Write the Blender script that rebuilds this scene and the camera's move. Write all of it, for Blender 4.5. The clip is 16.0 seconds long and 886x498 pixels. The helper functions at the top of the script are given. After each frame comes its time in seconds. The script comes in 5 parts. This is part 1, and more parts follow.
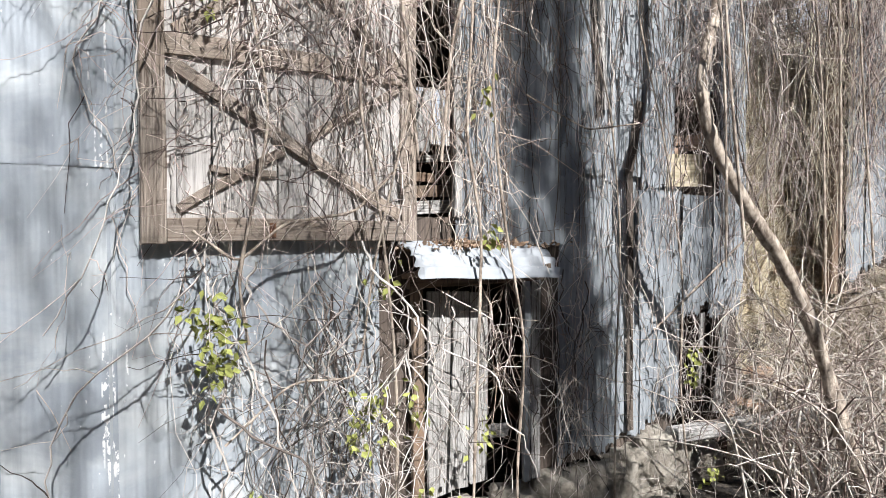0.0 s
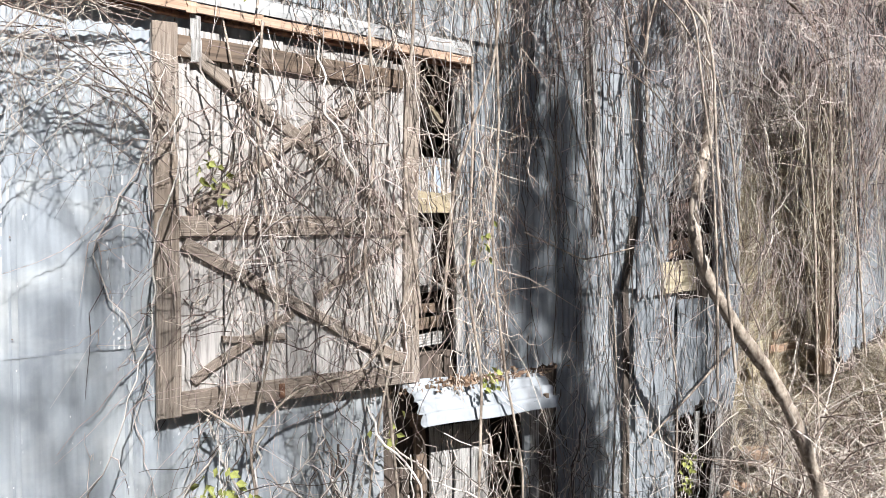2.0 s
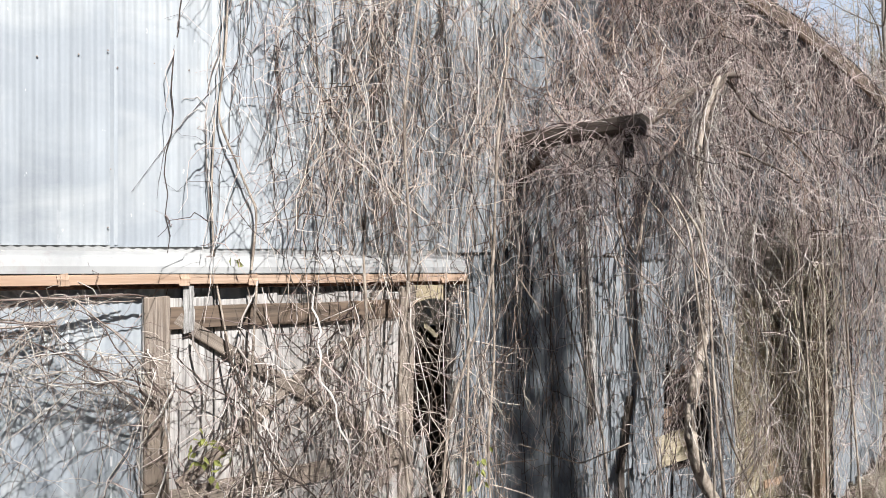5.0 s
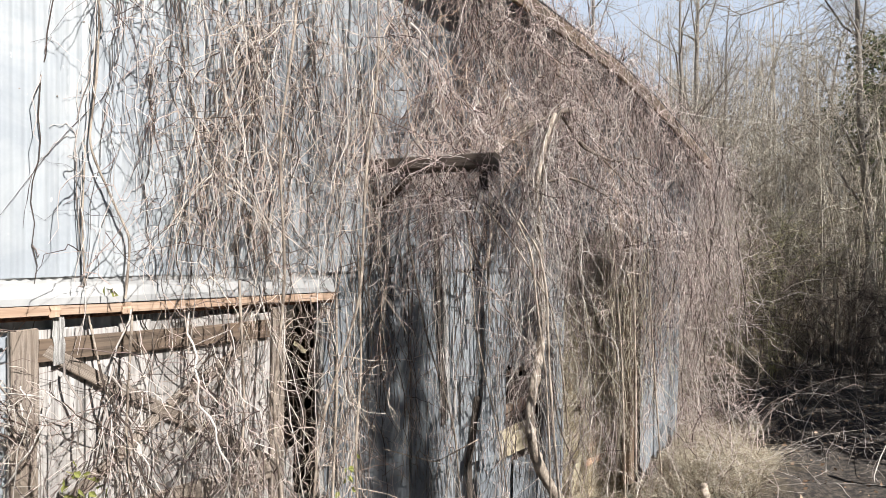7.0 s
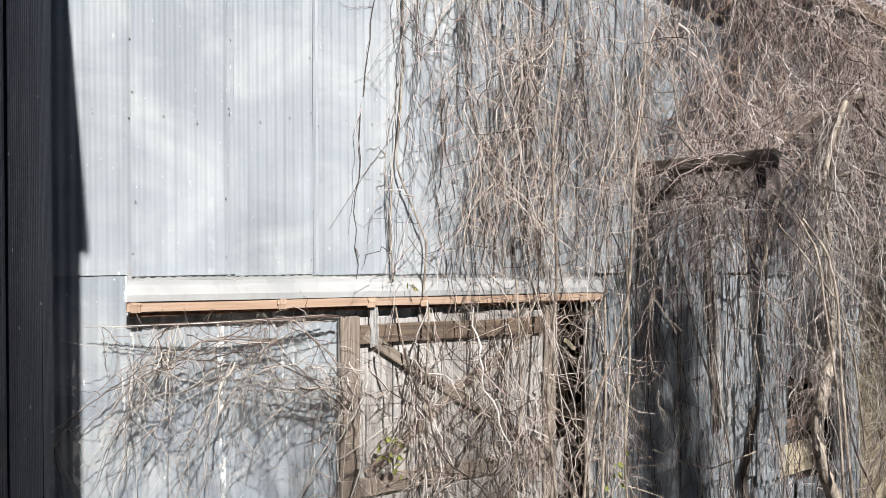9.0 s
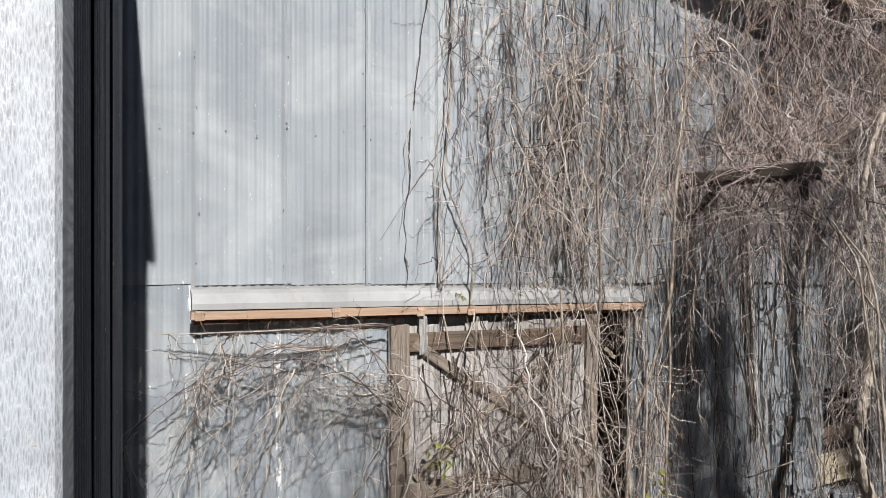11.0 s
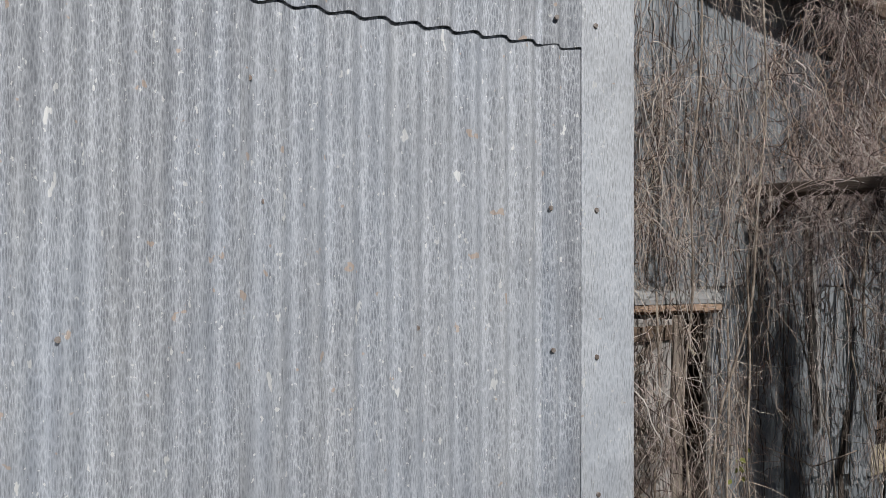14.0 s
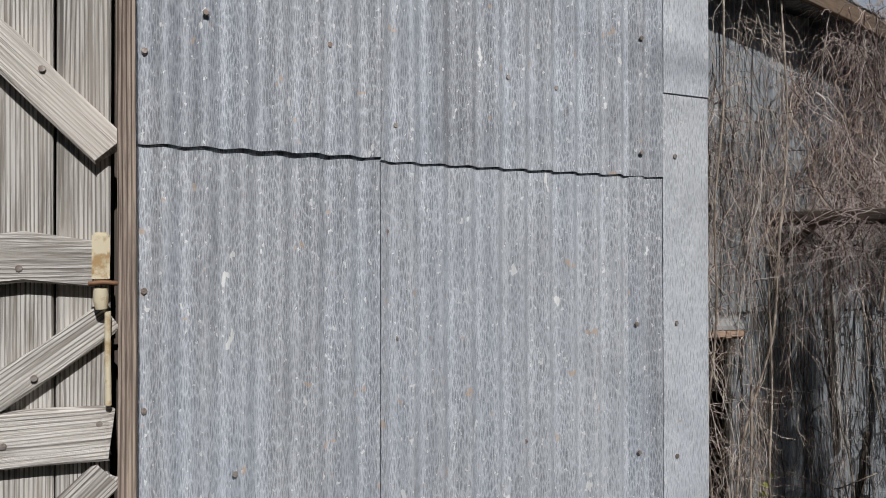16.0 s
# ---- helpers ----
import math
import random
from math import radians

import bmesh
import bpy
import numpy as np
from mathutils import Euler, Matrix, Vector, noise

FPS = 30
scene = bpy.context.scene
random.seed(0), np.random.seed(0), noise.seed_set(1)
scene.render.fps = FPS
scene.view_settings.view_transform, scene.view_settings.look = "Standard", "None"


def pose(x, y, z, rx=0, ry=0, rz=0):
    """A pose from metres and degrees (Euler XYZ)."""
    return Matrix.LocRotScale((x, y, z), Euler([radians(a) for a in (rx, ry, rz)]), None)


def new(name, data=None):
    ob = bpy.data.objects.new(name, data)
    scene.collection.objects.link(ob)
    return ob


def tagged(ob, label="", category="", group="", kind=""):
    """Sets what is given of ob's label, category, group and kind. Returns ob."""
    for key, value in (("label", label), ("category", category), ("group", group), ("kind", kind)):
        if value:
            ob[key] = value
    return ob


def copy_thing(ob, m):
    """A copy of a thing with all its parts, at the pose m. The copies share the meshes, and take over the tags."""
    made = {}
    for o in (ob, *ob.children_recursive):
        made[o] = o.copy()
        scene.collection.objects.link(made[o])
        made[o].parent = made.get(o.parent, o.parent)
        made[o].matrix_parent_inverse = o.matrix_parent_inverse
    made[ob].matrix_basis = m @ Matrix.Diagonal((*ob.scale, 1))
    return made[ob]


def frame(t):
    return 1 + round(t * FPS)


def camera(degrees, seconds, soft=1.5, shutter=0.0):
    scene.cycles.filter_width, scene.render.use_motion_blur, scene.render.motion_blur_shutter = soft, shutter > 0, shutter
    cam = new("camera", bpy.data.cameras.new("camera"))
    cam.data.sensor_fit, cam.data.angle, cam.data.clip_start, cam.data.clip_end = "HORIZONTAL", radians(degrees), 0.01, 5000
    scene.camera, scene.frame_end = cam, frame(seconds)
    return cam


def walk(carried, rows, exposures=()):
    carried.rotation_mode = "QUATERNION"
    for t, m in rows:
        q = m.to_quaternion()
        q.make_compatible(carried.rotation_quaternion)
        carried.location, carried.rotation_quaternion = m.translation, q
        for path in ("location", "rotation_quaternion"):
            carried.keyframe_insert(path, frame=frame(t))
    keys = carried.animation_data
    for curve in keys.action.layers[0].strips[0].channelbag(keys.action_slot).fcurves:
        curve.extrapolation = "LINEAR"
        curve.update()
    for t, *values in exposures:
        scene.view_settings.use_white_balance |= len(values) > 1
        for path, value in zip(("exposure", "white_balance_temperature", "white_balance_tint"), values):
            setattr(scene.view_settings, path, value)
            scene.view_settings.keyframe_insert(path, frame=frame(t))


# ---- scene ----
cam = camera(67.08, 16.0, 0.5)
ROWS = [
    (0.0, -0.026, 0.007, 2.542, -33.79, -2.12, -0.07),
    (0.5, -0.097, -0.083, 2.684, -33.85, -2.51, -0.15),
    (1.0, -0.142, -0.154, 2.946, -33.93, -2.64, -0.11),
    (1.5, -0.152, -0.153, 3.307, -33.97, -2.48, -0.06),
    (2.0, -0.122, -0.128, 3.639, -33.73, -1.82, 0.12),
    (2.5, -0.107, -0.092, 3.979, -33.55, -1.54, -0.09),
    (3.0, -0.096, -0.067, 4.277, -33.60, -1.15, 0.02),
    (3.5, -0.103, -0.059, 4.620, -33.79, -1.13, 0.08),
    (4.0, -0.091, -0.041, 4.858, -33.89, -0.32, 0.08),
    (6.5, -0.313, -0.117, 5.542, -40.71, -1.21, -0.42),
    (7.0, -0.571, -0.184, 5.507, -48.61, -0.88, -0.30),
    (7.5, -0.686, -0.260, 5.489, -49.10, -0.73, -0.19),
    (8.0, -0.753, -0.349, 5.456, -43.65, -0.45, 0.13),
    (8.5, -0.824, -0.392, 5.435, -34.32, -0.14, 0.35),
    (9.0, -0.853, -0.343, 5.472, -27.07, -0.35, 0.24),
    (11.5, -1.301, -0.335, 5.521, -25.88, 0.11, 0.05),
    (12.0, -1.498, -0.350, 5.539, -26.04, 0.11, -0.11),
    (12.5, -1.709, -0.331, 5.560, -26.30, 0.06, -0.13),
    (13.0, -1.921, -0.344, 5.563, -26.30, 0.09, -0.12),
    (13.5, -2.089, -0.349, 5.565, -26.26, 0.12, -0.17),
    (14.0, -2.235, -0.353, 5.565, -26.22, 0.08, -0.05),
    (14.5, -2.365, -0.357, 5.571, -25.89, 0.15, 0.03),
    (15.0, -2.469, -0.352, 5.677, -25.91, 0.21, 0.12),
    (15.5, -2.509, -0.367, 5.768, -25.93, 0.31, 0.10),
    (16.0, -2.488, -0.402, 5.812, -25.67, 0.37, 0.08),
]
EXPOSURES = [(t, e, k, 10) for t, e, k in ((0.0, 0.31, 6150), (1.5, 0.36, 6150), (2.5, 0.30, 6170), (3.5, 0.16, 6190), (4.2, 0.05, 6200), (6.4, -0.03, 6300), (7.0, 0.08, 6380), (8.0, 0.15, 6380), (8.5, 0.05, 6350), (9.0, -0.14, 6300), (9.7, -0.35, 6300), (11.5, -0.60, 6300), (12.0, -0.78, 6300), (13.0, -1.08, 6280), (16.0, -1.20, 6280))]
walk(cam, [(t, pose(x, y, z, 90 + pitch, roll, yaw)) for t, x, y, z, yaw, pitch, roll in ROWS], EXPOSURES)

# ---- light ----
SUN_AZ, SUN_EL = 3.8, 44.0          # degrees left of the facade's normal, degrees up
world = bpy.data.worlds.new("world")
scene.world = world
world.use_nodes = True
wn = world.node_tree
sky = wn.nodes.new("ShaderNodeTexSky")
sky.sky_type = "NISHITA"
sky.sun_disc = False
sky.sun_elevation = radians(SUN_EL)
sky.dust_density = 0.6
sky.ozone_density = 2.2
sky.sun_rotation = radians(180 + SUN_AZ)
wn.links.new(sky.outputs[0], wn.nodes["Background"].inputs[0])
wn.nodes["Background"].inputs[1].default_value = 0.050
SUN_WAY = Vector((-math.sin(radians(SUN_AZ)) * math.cos(radians(SUN_EL)), -math.cos(radians(SUN_AZ)) * math.cos(radians(SUN_EL)), math.sin(radians(SUN_EL))))
sun = new("sun", bpy.data.lights.new("sun", "SUN"))
sun.data.energy, sun.data.angle, sun.data.color = 8.45, radians(0.45), (1.0, 0.965, 0.92)
sun.rotation_euler = SUN_WAY.to_track_quat("Z", "Y").to_euler()


# ---- materials ----
class Mat:
    """A small builder round one node material."""
    def __init__(self, name, rough=0.8, metal=0.0):
        self.m = bpy.data.materials.new(name)
        self.m.use_nodes = True
        self.t = self.m.node_tree
        self.b = self.t.nodes["Principled BSDF"]
        self.b.inputs["Roughness"].default_value = rough
        self.b.inputs["Metallic"].default_value = metal
        self.co = self.t.nodes.new("ShaderNodeTexCoord").outputs["Object"]
        self.geo = self.t.nodes.new("ShaderNodeNewGeometry")
        self.info = self.t.nodes.new("ShaderNodeObjectInfo")

    def mapped(self, scale, shift=True):
        n = self.t.nodes.new("ShaderNodeMapping")
        n.inputs["Scale"].default_value = scale
        self.t.links.new(self.co, n.inputs["Vector"])
        if shift:
            mul = self.t.nodes.new("ShaderNodeVectorMath")
            mul.operation = "SCALE"
            mul.inputs[0].default_value = (17.3, 9.1, 23.7)
            self.t.links.new(self.info.outputs["Random"], mul.inputs["Scale"])
            self.t.links.new(mul.outputs[0], n.inputs["Location"])
        return n.outputs[0]

    def noise(self, scale, detail=5.0, rough=0.6, vec=(1, 1, 1), distortion=0.0):
        n = self.t.nodes.new("ShaderNodeTexNoise")
        n.inputs["Scale"].default_value = scale
        n.inputs["Detail"].default_value = detail
        n.inputs["Roughness"].default_value = rough
        n.inputs["Distortion"].default_value = distortion
        self.t.links.new(self.mapped(vec), n.inputs["Vector"])
        return n.outputs["Fac"]

    def wave(self, period, wobble, vec=(1, 1, 1), scale=1.2):
        """Upright wavy lines, one every period metres."""
        n = self.t.nodes.new("ShaderNodeTexWave")
        n.inputs["Scale"].default_value = 0.314 / period
        n.inputs["Distortion"].default_value = wobble
        n.inputs["Detail"].default_value = 2.0
        n.inputs["Detail Scale"].default_value = scale
        self.t.links.new(self.mapped(vec), n.inputs["Vector"])
        return n.outputs["Fac"]

    def voronoi(self, scale, vec=(1, 1, 1), feature="F1"):
        n = self.t.nodes.new("ShaderNodeTexVoronoi")
        n.feature = feature
        n.inputs["Scale"].default_value = scale
        self.t.links.new(self.mapped(vec), n.inputs["Vector"])
        return n.outputs["Distance"]

    def crackle(self, vec, warp=0.35, warp_scale=2.0):
        """Distance to the edges of drawn-out cells, whose outlines wander."""
        base = self.mapped(vec)
        n = self.t.nodes.new("ShaderNodeTexNoise")
        n.inputs["Scale"].default_value = warp_scale
        n.inputs["Detail"].default_value = 3.0
        self.t.links.new(base, n.inputs["Vector"])
        push = self.t.nodes.new("ShaderNodeVectorMath")
        push.operation = "MULTIPLY_ADD"
        push.inputs[1].default_value = (warp, warp, warp)
        self.t.links.new(n.outputs["Color"], push.inputs[0])
        self.t.links.new(base, push.inputs[2])
        v = self.t.nodes.new("ShaderNodeTexVoronoi")
        v.feature = "DISTANCE_TO_EDGE"
        v.inputs["Scale"].default_value = 1.0
        self.t.links.new(push.outputs[0], v.inputs["Vector"])
        return v.outputs["Distance"]

    def ramp(self, fac, stops):
        n = self.t.nodes.new("ShaderNodeValToRGB")
        e = n.color_ramp.elements
        while len(e) < len(stops):
            e.new(0.5)
        for el, (p, c) in zip(e, stops):
            el.position, el.color = p, (c, c, c, 1) if not isinstance(c, tuple) else (*c, 1)
        self.t.links.new(fac, n.inputs[0])
        return n.outputs[0]

    def mix(self, fac, a, b, mode="MIX"):
        n = self.t.nodes.new("ShaderNodeMix")
        n.data_type, n.blend_type = "RGBA", mode
        for sock, v in ((n.inputs[0], fac), (n.inputs[6], a), (n.inputs[7], b)):
            if isinstance(v, tuple):
                sock.default_value = (*v, 1)
            elif isinstance(v, (int, float)):
                sock.default_value = v
            else:
                self.t.links.new(v, sock)
        return n.outputs[2]

    def colour(self, out):
        self.t.links.new(out, self.b.inputs["Base Color"])
        return self

    def roughness(self, out):
        self.t.links.new(out, self.b.inputs["Roughness"])
        return self

    def bump(self, fac, strength=0.3, distance=0.01):
        n = self.t.nodes.new("ShaderNodeBump")
        n.inputs["Strength"].default_value = strength
        n.inputs["Distance"].default_value = distance
        self.t.links.new(fac, n.inputs["Height"])
        self.t.links.new(n.outputs[0], self.b.inputs["Normal"])
        return self


def galvanized(name, light, dark, streak, rust=0.0, metal=0.35, white=0.0, runny=0.0, speck=16, fine=0.0042, bloom=0.0):
    """Weathered zinc-coated sheet: cloudy bloom, fine vertical crazing, white droppings, some rust."""
    k = Mat(name, 0.7, metal)
    cloud = k.ramp(k.noise(1.7, 4, 0.55, (1, 1, 0.45)), [(0.35, dark), (0.68, light)])
    if bloom:
        fog = k.ramp(k.noise(1.3, 5, 0.62, (0.9, 1, 1.5), 0.6), [(0.45, 0.0), (0.66, bloom)])
        cloud = k.mix(fog, cloud, (0.60, 0.615, 0.605))
        cloud = k.mix(k.ramp(k.noise(13, 4, 0.6, (1, 1, 0.03)), [(0.50, 0.0), (0.66, 0.35)]), cloud, (0.27, 0.29, 0.31))
    craze = k.ramp(k.wave(fine, 8.5, (1.0, 0.3, 0.50), 1.5), [(0.50, 0.0), (0.90, 1.0)])
    thin = k.ramp(k.noise(90, 3, 0.6, (1.0, 1.0, 0.4)), [(0.36, 0.15), (0.62, 1.0)])
    craze = k.mix(1.0, craze, thin, "MULTIPLY")
    col = k.mix(k.mix(1.0, craze, (streak, streak, streak), "MULTIPLY"), cloud, (0.84, 0.85, 0.875))
    tint = k.mix(k.ramp(k.info.outputs["Random"], [(0, 0.0), (1, 0.35)]), col, (0.50, 0.52, 0.54), "MULTIPLY")
    drip = k.ramp(k.noise(9, 3, 0.5, (1, 1, 0.05)), [(0.60, 0.0), (0.72, 0.22)])
    tint = k.mix(drip, tint, (0.17, 0.18, 0.20))
    spots = k.ramp(k.noise(speck, 2, 0.5, (1, 1, 0.5)), [(0.735, 0.0), (0.76, 1.0)])
    tint = k.mix(k.mix(1.0, spots, (white, white, white), "MULTIPLY"), tint, (0.85, 0.85, 0.83))
    runs = k.ramp(k.noise(11, 2, 0.5, (1, 1, 0.035)), [(0.66, 0.0), (0.68, 1.0)])
    broken = k.ramp(k.noise(22, 3, 0.6, (1, 1, 0.6)), [(0.50, 0.0), (0.54, 1.0)])
    runs = k.mix(1.0, runs, broken, "MULTIPLY")
    tint = k.mix(k.mix(1.0, runs, (runny, runny, runny), "MULTIPLY"), tint, (0.88, 0.88, 0.87))
    if rust:
        r = k.ramp(k.noise(5, 6, 0.7, (1, 1, 0.4)), [(0.60, 0.0), (0.74, rust)])
        tint = k.mix(r, tint, (0.20, 0.085, 0.04))
    k.colour(tint)
    k.roughness(k.ramp(k.noise(30, 3), [(0.3, 0.6), (0.7, 0.8)]))
    k.bump(craze if streak > 0.3 else k.noise(120, 3, 0.5, (1, 1, 0.2)), 0.25, 0.002)
    return k.m


def crazed(name, light, dark, line, rough=(0.6, 0.75), metal=0.2, white=0.85, dense=1.0):
    """Zinc sheet whose old coating has shrunk into fine upright wrinkles, with flecks and droppings on it."""
    k = Mat(name, 0.55, metal)
    cloud = k.ramp(k.noise(2.3, 5, 0.6, (1, 1, 0.35)), [(0.34, dark), (0.66, light)])
    cloud = k.mix(k.ramp(k.noise(4.5, 3, 0.5, (1.6, 1, 0.3)), [(0.42, 0.0), (0.66, 0.55)]), cloud, tuple(c * f for c, f in zip(light, (0.93, 1.0, 1.10))))
    wide = k.crackle((270 * dense, 4, 40 * dense), 0.55, 1.2)
    tight = k.crackle((430 * dense, 4, 85 * dense), 0.55, 1.2)
    ridge = k.ramp(wide, [(0.02, 1.0), (0.17, 0.0)])
    hair = k.ramp(tight, [(0.02, 1.0), (0.15, 0.0)])
    strength = k.ramp(k.noise(16, 4, 0.65, (1, 1, 0.35)), [(0.32, 0.45), (0.58, 1.0)])
    wrinkle = k.mix(1.0, k.mix(0.35, ridge, hair), strength, "MULTIPLY")
    hollow = k.ramp(wide, [(0.18, 0.0), (0.40, 0.6)])
    col = k.mix(hollow, cloud, tuple(c * 0.62 for c in dark))
    col = k.mix(k.mix(1.0, wrinkle, (line, line, line), "MULTIPLY"), col, (0.85, 0.875, 0.92))
    grime = k.ramp(k.noise(7, 4, 0.6, (1, 1, 0.05)), [(0.56, 0.0), (0.72, 0.4)])
    col = k.mix(grime, col, tuple(c * 0.5 for c in dark))
    fleck = k.ramp(k.noise(115, 2, 0.5, (1, 1, 0.7)), [(0.685, 0.0), (0.70, white)])
    drop = k.ramp(k.noise(30, 3, 0.6, (1, 1, 0.55)), [(0.685, 0.0), (0.70, white)])
    rust = k.ramp(k.noise(34, 2, 0.5, (0.8, 1, 1)), [(0.715, 0.0), (0.73, 0.7)])
    col = k.mix(fleck, col, (0.86, 0.86, 0.85))
    col = k.mix(drop, col, (0.88, 0.88, 0.86))
    col = k.mix(rust, col, (0.62, 0.47, 0.36))
    k.colour(k.mix(1.0, col, k.ramp(k.info.outputs["Random"], [(0, 0.86), (1, 1.0)]), "MULTIPLY"))
    k.roughness(k.ramp(k.noise(40, 3), [(0.3, rough[0]), (0.7, rough[1])]))
    k.bump(wrinkle, 0.4, 0.0014)
    return k.m


def timber(name, light, dark, warm=None, grain=0.5, fine=60):
    """Weathered sawn wood, with the grain along the object's z."""
    k = Mat(name, 0.85)
    fibre = k.noise(fine, 5, 0.65, (1, 1, 0.035), 0.4)
    base = k.ramp(fibre, [(0.36, dark), (0.58, light)])
    if fine > 60:
        groove = k.ramp(k.wave(0.0062, 9.0, (1, 1, 0.045), 0.6), [(0.10, 0.95), (0.42, 0.0)])
        groove = k.mix(1.0, groove, k.ramp(k.noise(16, 3, 0.6, (1, 1, 0.15)), [(0.30, 0.35), (0.52, 1.0)]), "MULTIPLY")
        base = k.mix(groove, base, tuple(c * 0.5 for c in dark))
    crack = k.ramp(k.noise(34, 4, 0.7, (1, 1, 0.02)), [(0.30, 1.0), (0.38, 0.0)])
    base = k.mix(crack, base, tuple(c * 0.3 for c in dark))
    patch = k.ramp(k.noise(2.6, 4, 0.6, (1, 1, 0.5)), [(0.40, 0.0), (0.70, 0.75)])
    base = k.mix(patch, base, warm or tuple(c * 1.15 for c in light), "MIX") if warm else base
    shade = k.ramp(k.info.outputs["Random"], [(0, 0.76), (1, 1.0)])
    k.colour(k.mix(1.0, base, shade, "MULTIPLY"))
    k.bump(fibre, grain, 0.004)
    return k.m


def bark(name, a, b, c):
    """Vine and twig bark, one tone per stem."""
    k = Mat(name, 0.85)
    tone = k.ramp(k.geo.outputs["Random Per Island"], [(0.0, a), (0.15, a), (0.48, b), (0.92, c)])
    mott = k.ramp(k.noise(14, 3), [(0.3, 0.65), (0.7, 1.0)])
    k.colour(k.mix(1.0, tone, mott, "MULTIPLY"))
    return k.m


M_SHEET = galvanized("galvanized_pale", (0.45, 0.485, 0.515), (0.31, 0.34, 0.375), 0.05, 0.0, 0.12, 0.8, 0.9, 30, bloom=0.75)
M_UPPER = galvanized("galvanized_upper", (0.46, 0.492, 0.52), (0.335, 0.362, 0.392), 0.05, 0.0, 0.12, 0.5, 0.12, 34, bloom=0.55)
M_WING = crazed("galvanized_crazed", (0.46, 0.48, 0.51), (0.32, 0.336, 0.366), 0.68)
# side wall's shade deepened in its colour: darker and bluer than the wing front
M_SIDE = galvanized("galvanized_side_darkened", (0.12, 0.137, 0.165), (0.075, 0.087, 0.11), 0.10, 0.0, 0.2, 0.7, 0.0, 30)
M_TRIM = crazed("galvanized_trim", (0.58, 0.60, 0.625), (0.43, 0.447, 0.472), 0.95, (0.55, 0.7), 0.2, 0.7, 0.95)
M_OLD = galvanized("galvanized_old", (0.385, 0.408, 0.425), (0.235, 0.255, 0.275), 0.05, 0.16, 0.1, 0.2)
M_GABLE = galvanized("galvanized_gable", (0.31, 0.32, 0.34), (0.18, 0.19, 0.205), 0.05, 0.30, 0.1, 0.2)
M_HOOD = galvanized("galvanized_hood", (0.48, 0.50, 0.52), (0.31, 0.33, 0.35), 0.05, 0.4, 0.2, 0.2)
M_FLASH = galvanized("white_flashing", (0.48, 0.475, 0.46), (0.31, 0.31, 0.305), 0.05, 0.25, 0.1, 0.2)
M_DOOR = timber("door_boards", (0.58, 0.552, 0.525), (0.25, 0.23, 0.213), (0.52, 0.485, 0.45))
M_FRAME = timber("door_frame_wood", (0.44, 0.375, 0.315), (0.16, 0.125, 0.10), (0.35, 0.275, 0.21), 0.9, 90)
M_GREY = timber("grey_boards", (0.66, 0.64, 0.61), (0.20, 0.185, 0.17), None, 1.0, 120)
M_BARE = timber("bare_grey_boards", (0.85, 0.82, 0.78), (0.25, 0.22, 0.19), (0.74, 0.68, 0.61), 1.0, 150)
M_POST = timber("post_wood", (0.56, 0.45, 0.365), (0.20, 0.15, 0.12), None, 0.8, 150)
M_BEAM = timber("dark_beam", (0.20, 0.15, 0.11), (0.08, 0.06, 0.045), (0.26, 0.17, 0.11))
# dark beams, and strips that stand for shaded gaps between sheets
M_BLACK = timber("black_beam_and_gap", (0.13, 0.105, 0.085), (0.05, 0.04, 0.032), (0.17, 0.13, 0.10))
M_SALMON = timber("salmon_board", (0.62, 0.45, 0.33), (0.42, 0.28, 0.19), (0.56, 0.37, 0.25))
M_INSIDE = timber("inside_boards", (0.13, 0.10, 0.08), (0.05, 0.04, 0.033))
M_TAN = timber("tan_board", (0.58, 0.50, 0.36), (0.36, 0.30, 0.20), (0.50, 0.44, 0.28))
M_VINE = bark("vine_bark", (0.085, 0.062, 0.05), (0.55, 0.48, 0.43), (0.90, 0.83, 0.77))
M_PINK = bark("twig_bark", (0.085, 0.05, 0.045), (0.64, 0.50, 0.45), (0.92, 0.82, 0.76))
M_CANE = bark("cane_bark", (0.16, 0.11, 0.09), (0.58, 0.49, 0.42), (0.86, 0.79, 0.71))
M_FARTAN = bark("far_tan_bark", (0.20, 0.16, 0.12), (0.47, 0.41, 0.32), (0.70, 0.64, 0.54))
M_OLIVE = bark("olive_twigs", (0.16, 0.15, 0.07), (0.38, 0.36, 0.18), (0.56, 0.52, 0.30))
M_FAR = bark("far_bark", (0.26, 0.225, 0.19), (0.42, 0.375, 0.33), (0.60, 0.55, 0.50))
M_STRAW = bark("straw_stems", (0.28, 0.22, 0.15), (0.70, 0.61, 0.46), (0.86, 0.79, 0.65))
M_TANTWIG = bark("tan_twigs", (0.11, 0.065, 0.045), (0.68, 0.54, 0.44), (0.94, 0.82, 0.71))
M_BROWNTWIG = bark("brown_twigs", (0.12, 0.065, 0.045), (0.60, 0.435, 0.33), (0.88, 0.73, 0.61))
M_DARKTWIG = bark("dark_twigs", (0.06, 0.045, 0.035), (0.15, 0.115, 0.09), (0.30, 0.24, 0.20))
M_TREE = bark("tree_bark", (0.14, 0.115, 0.095), (0.27, 0.235, 0.20), (0.40, 0.36, 0.32))
M_LEAF = bark("green_leaves", (0.17, 0.21, 0.05), (0.33, 0.36, 0.09), (0.50, 0.50, 0.17))
M_CEDAR = bark("cedar_leaves", (0.05, 0.07, 0.025), (0.12, 0.14, 0.055), (0.24, 0.24, 0.10))
M_LITTER = bark("leaf_litter", (0.13, 0.08, 0.05), (0.34, 0.22, 0.14), (0.56, 0.42, 0.30))

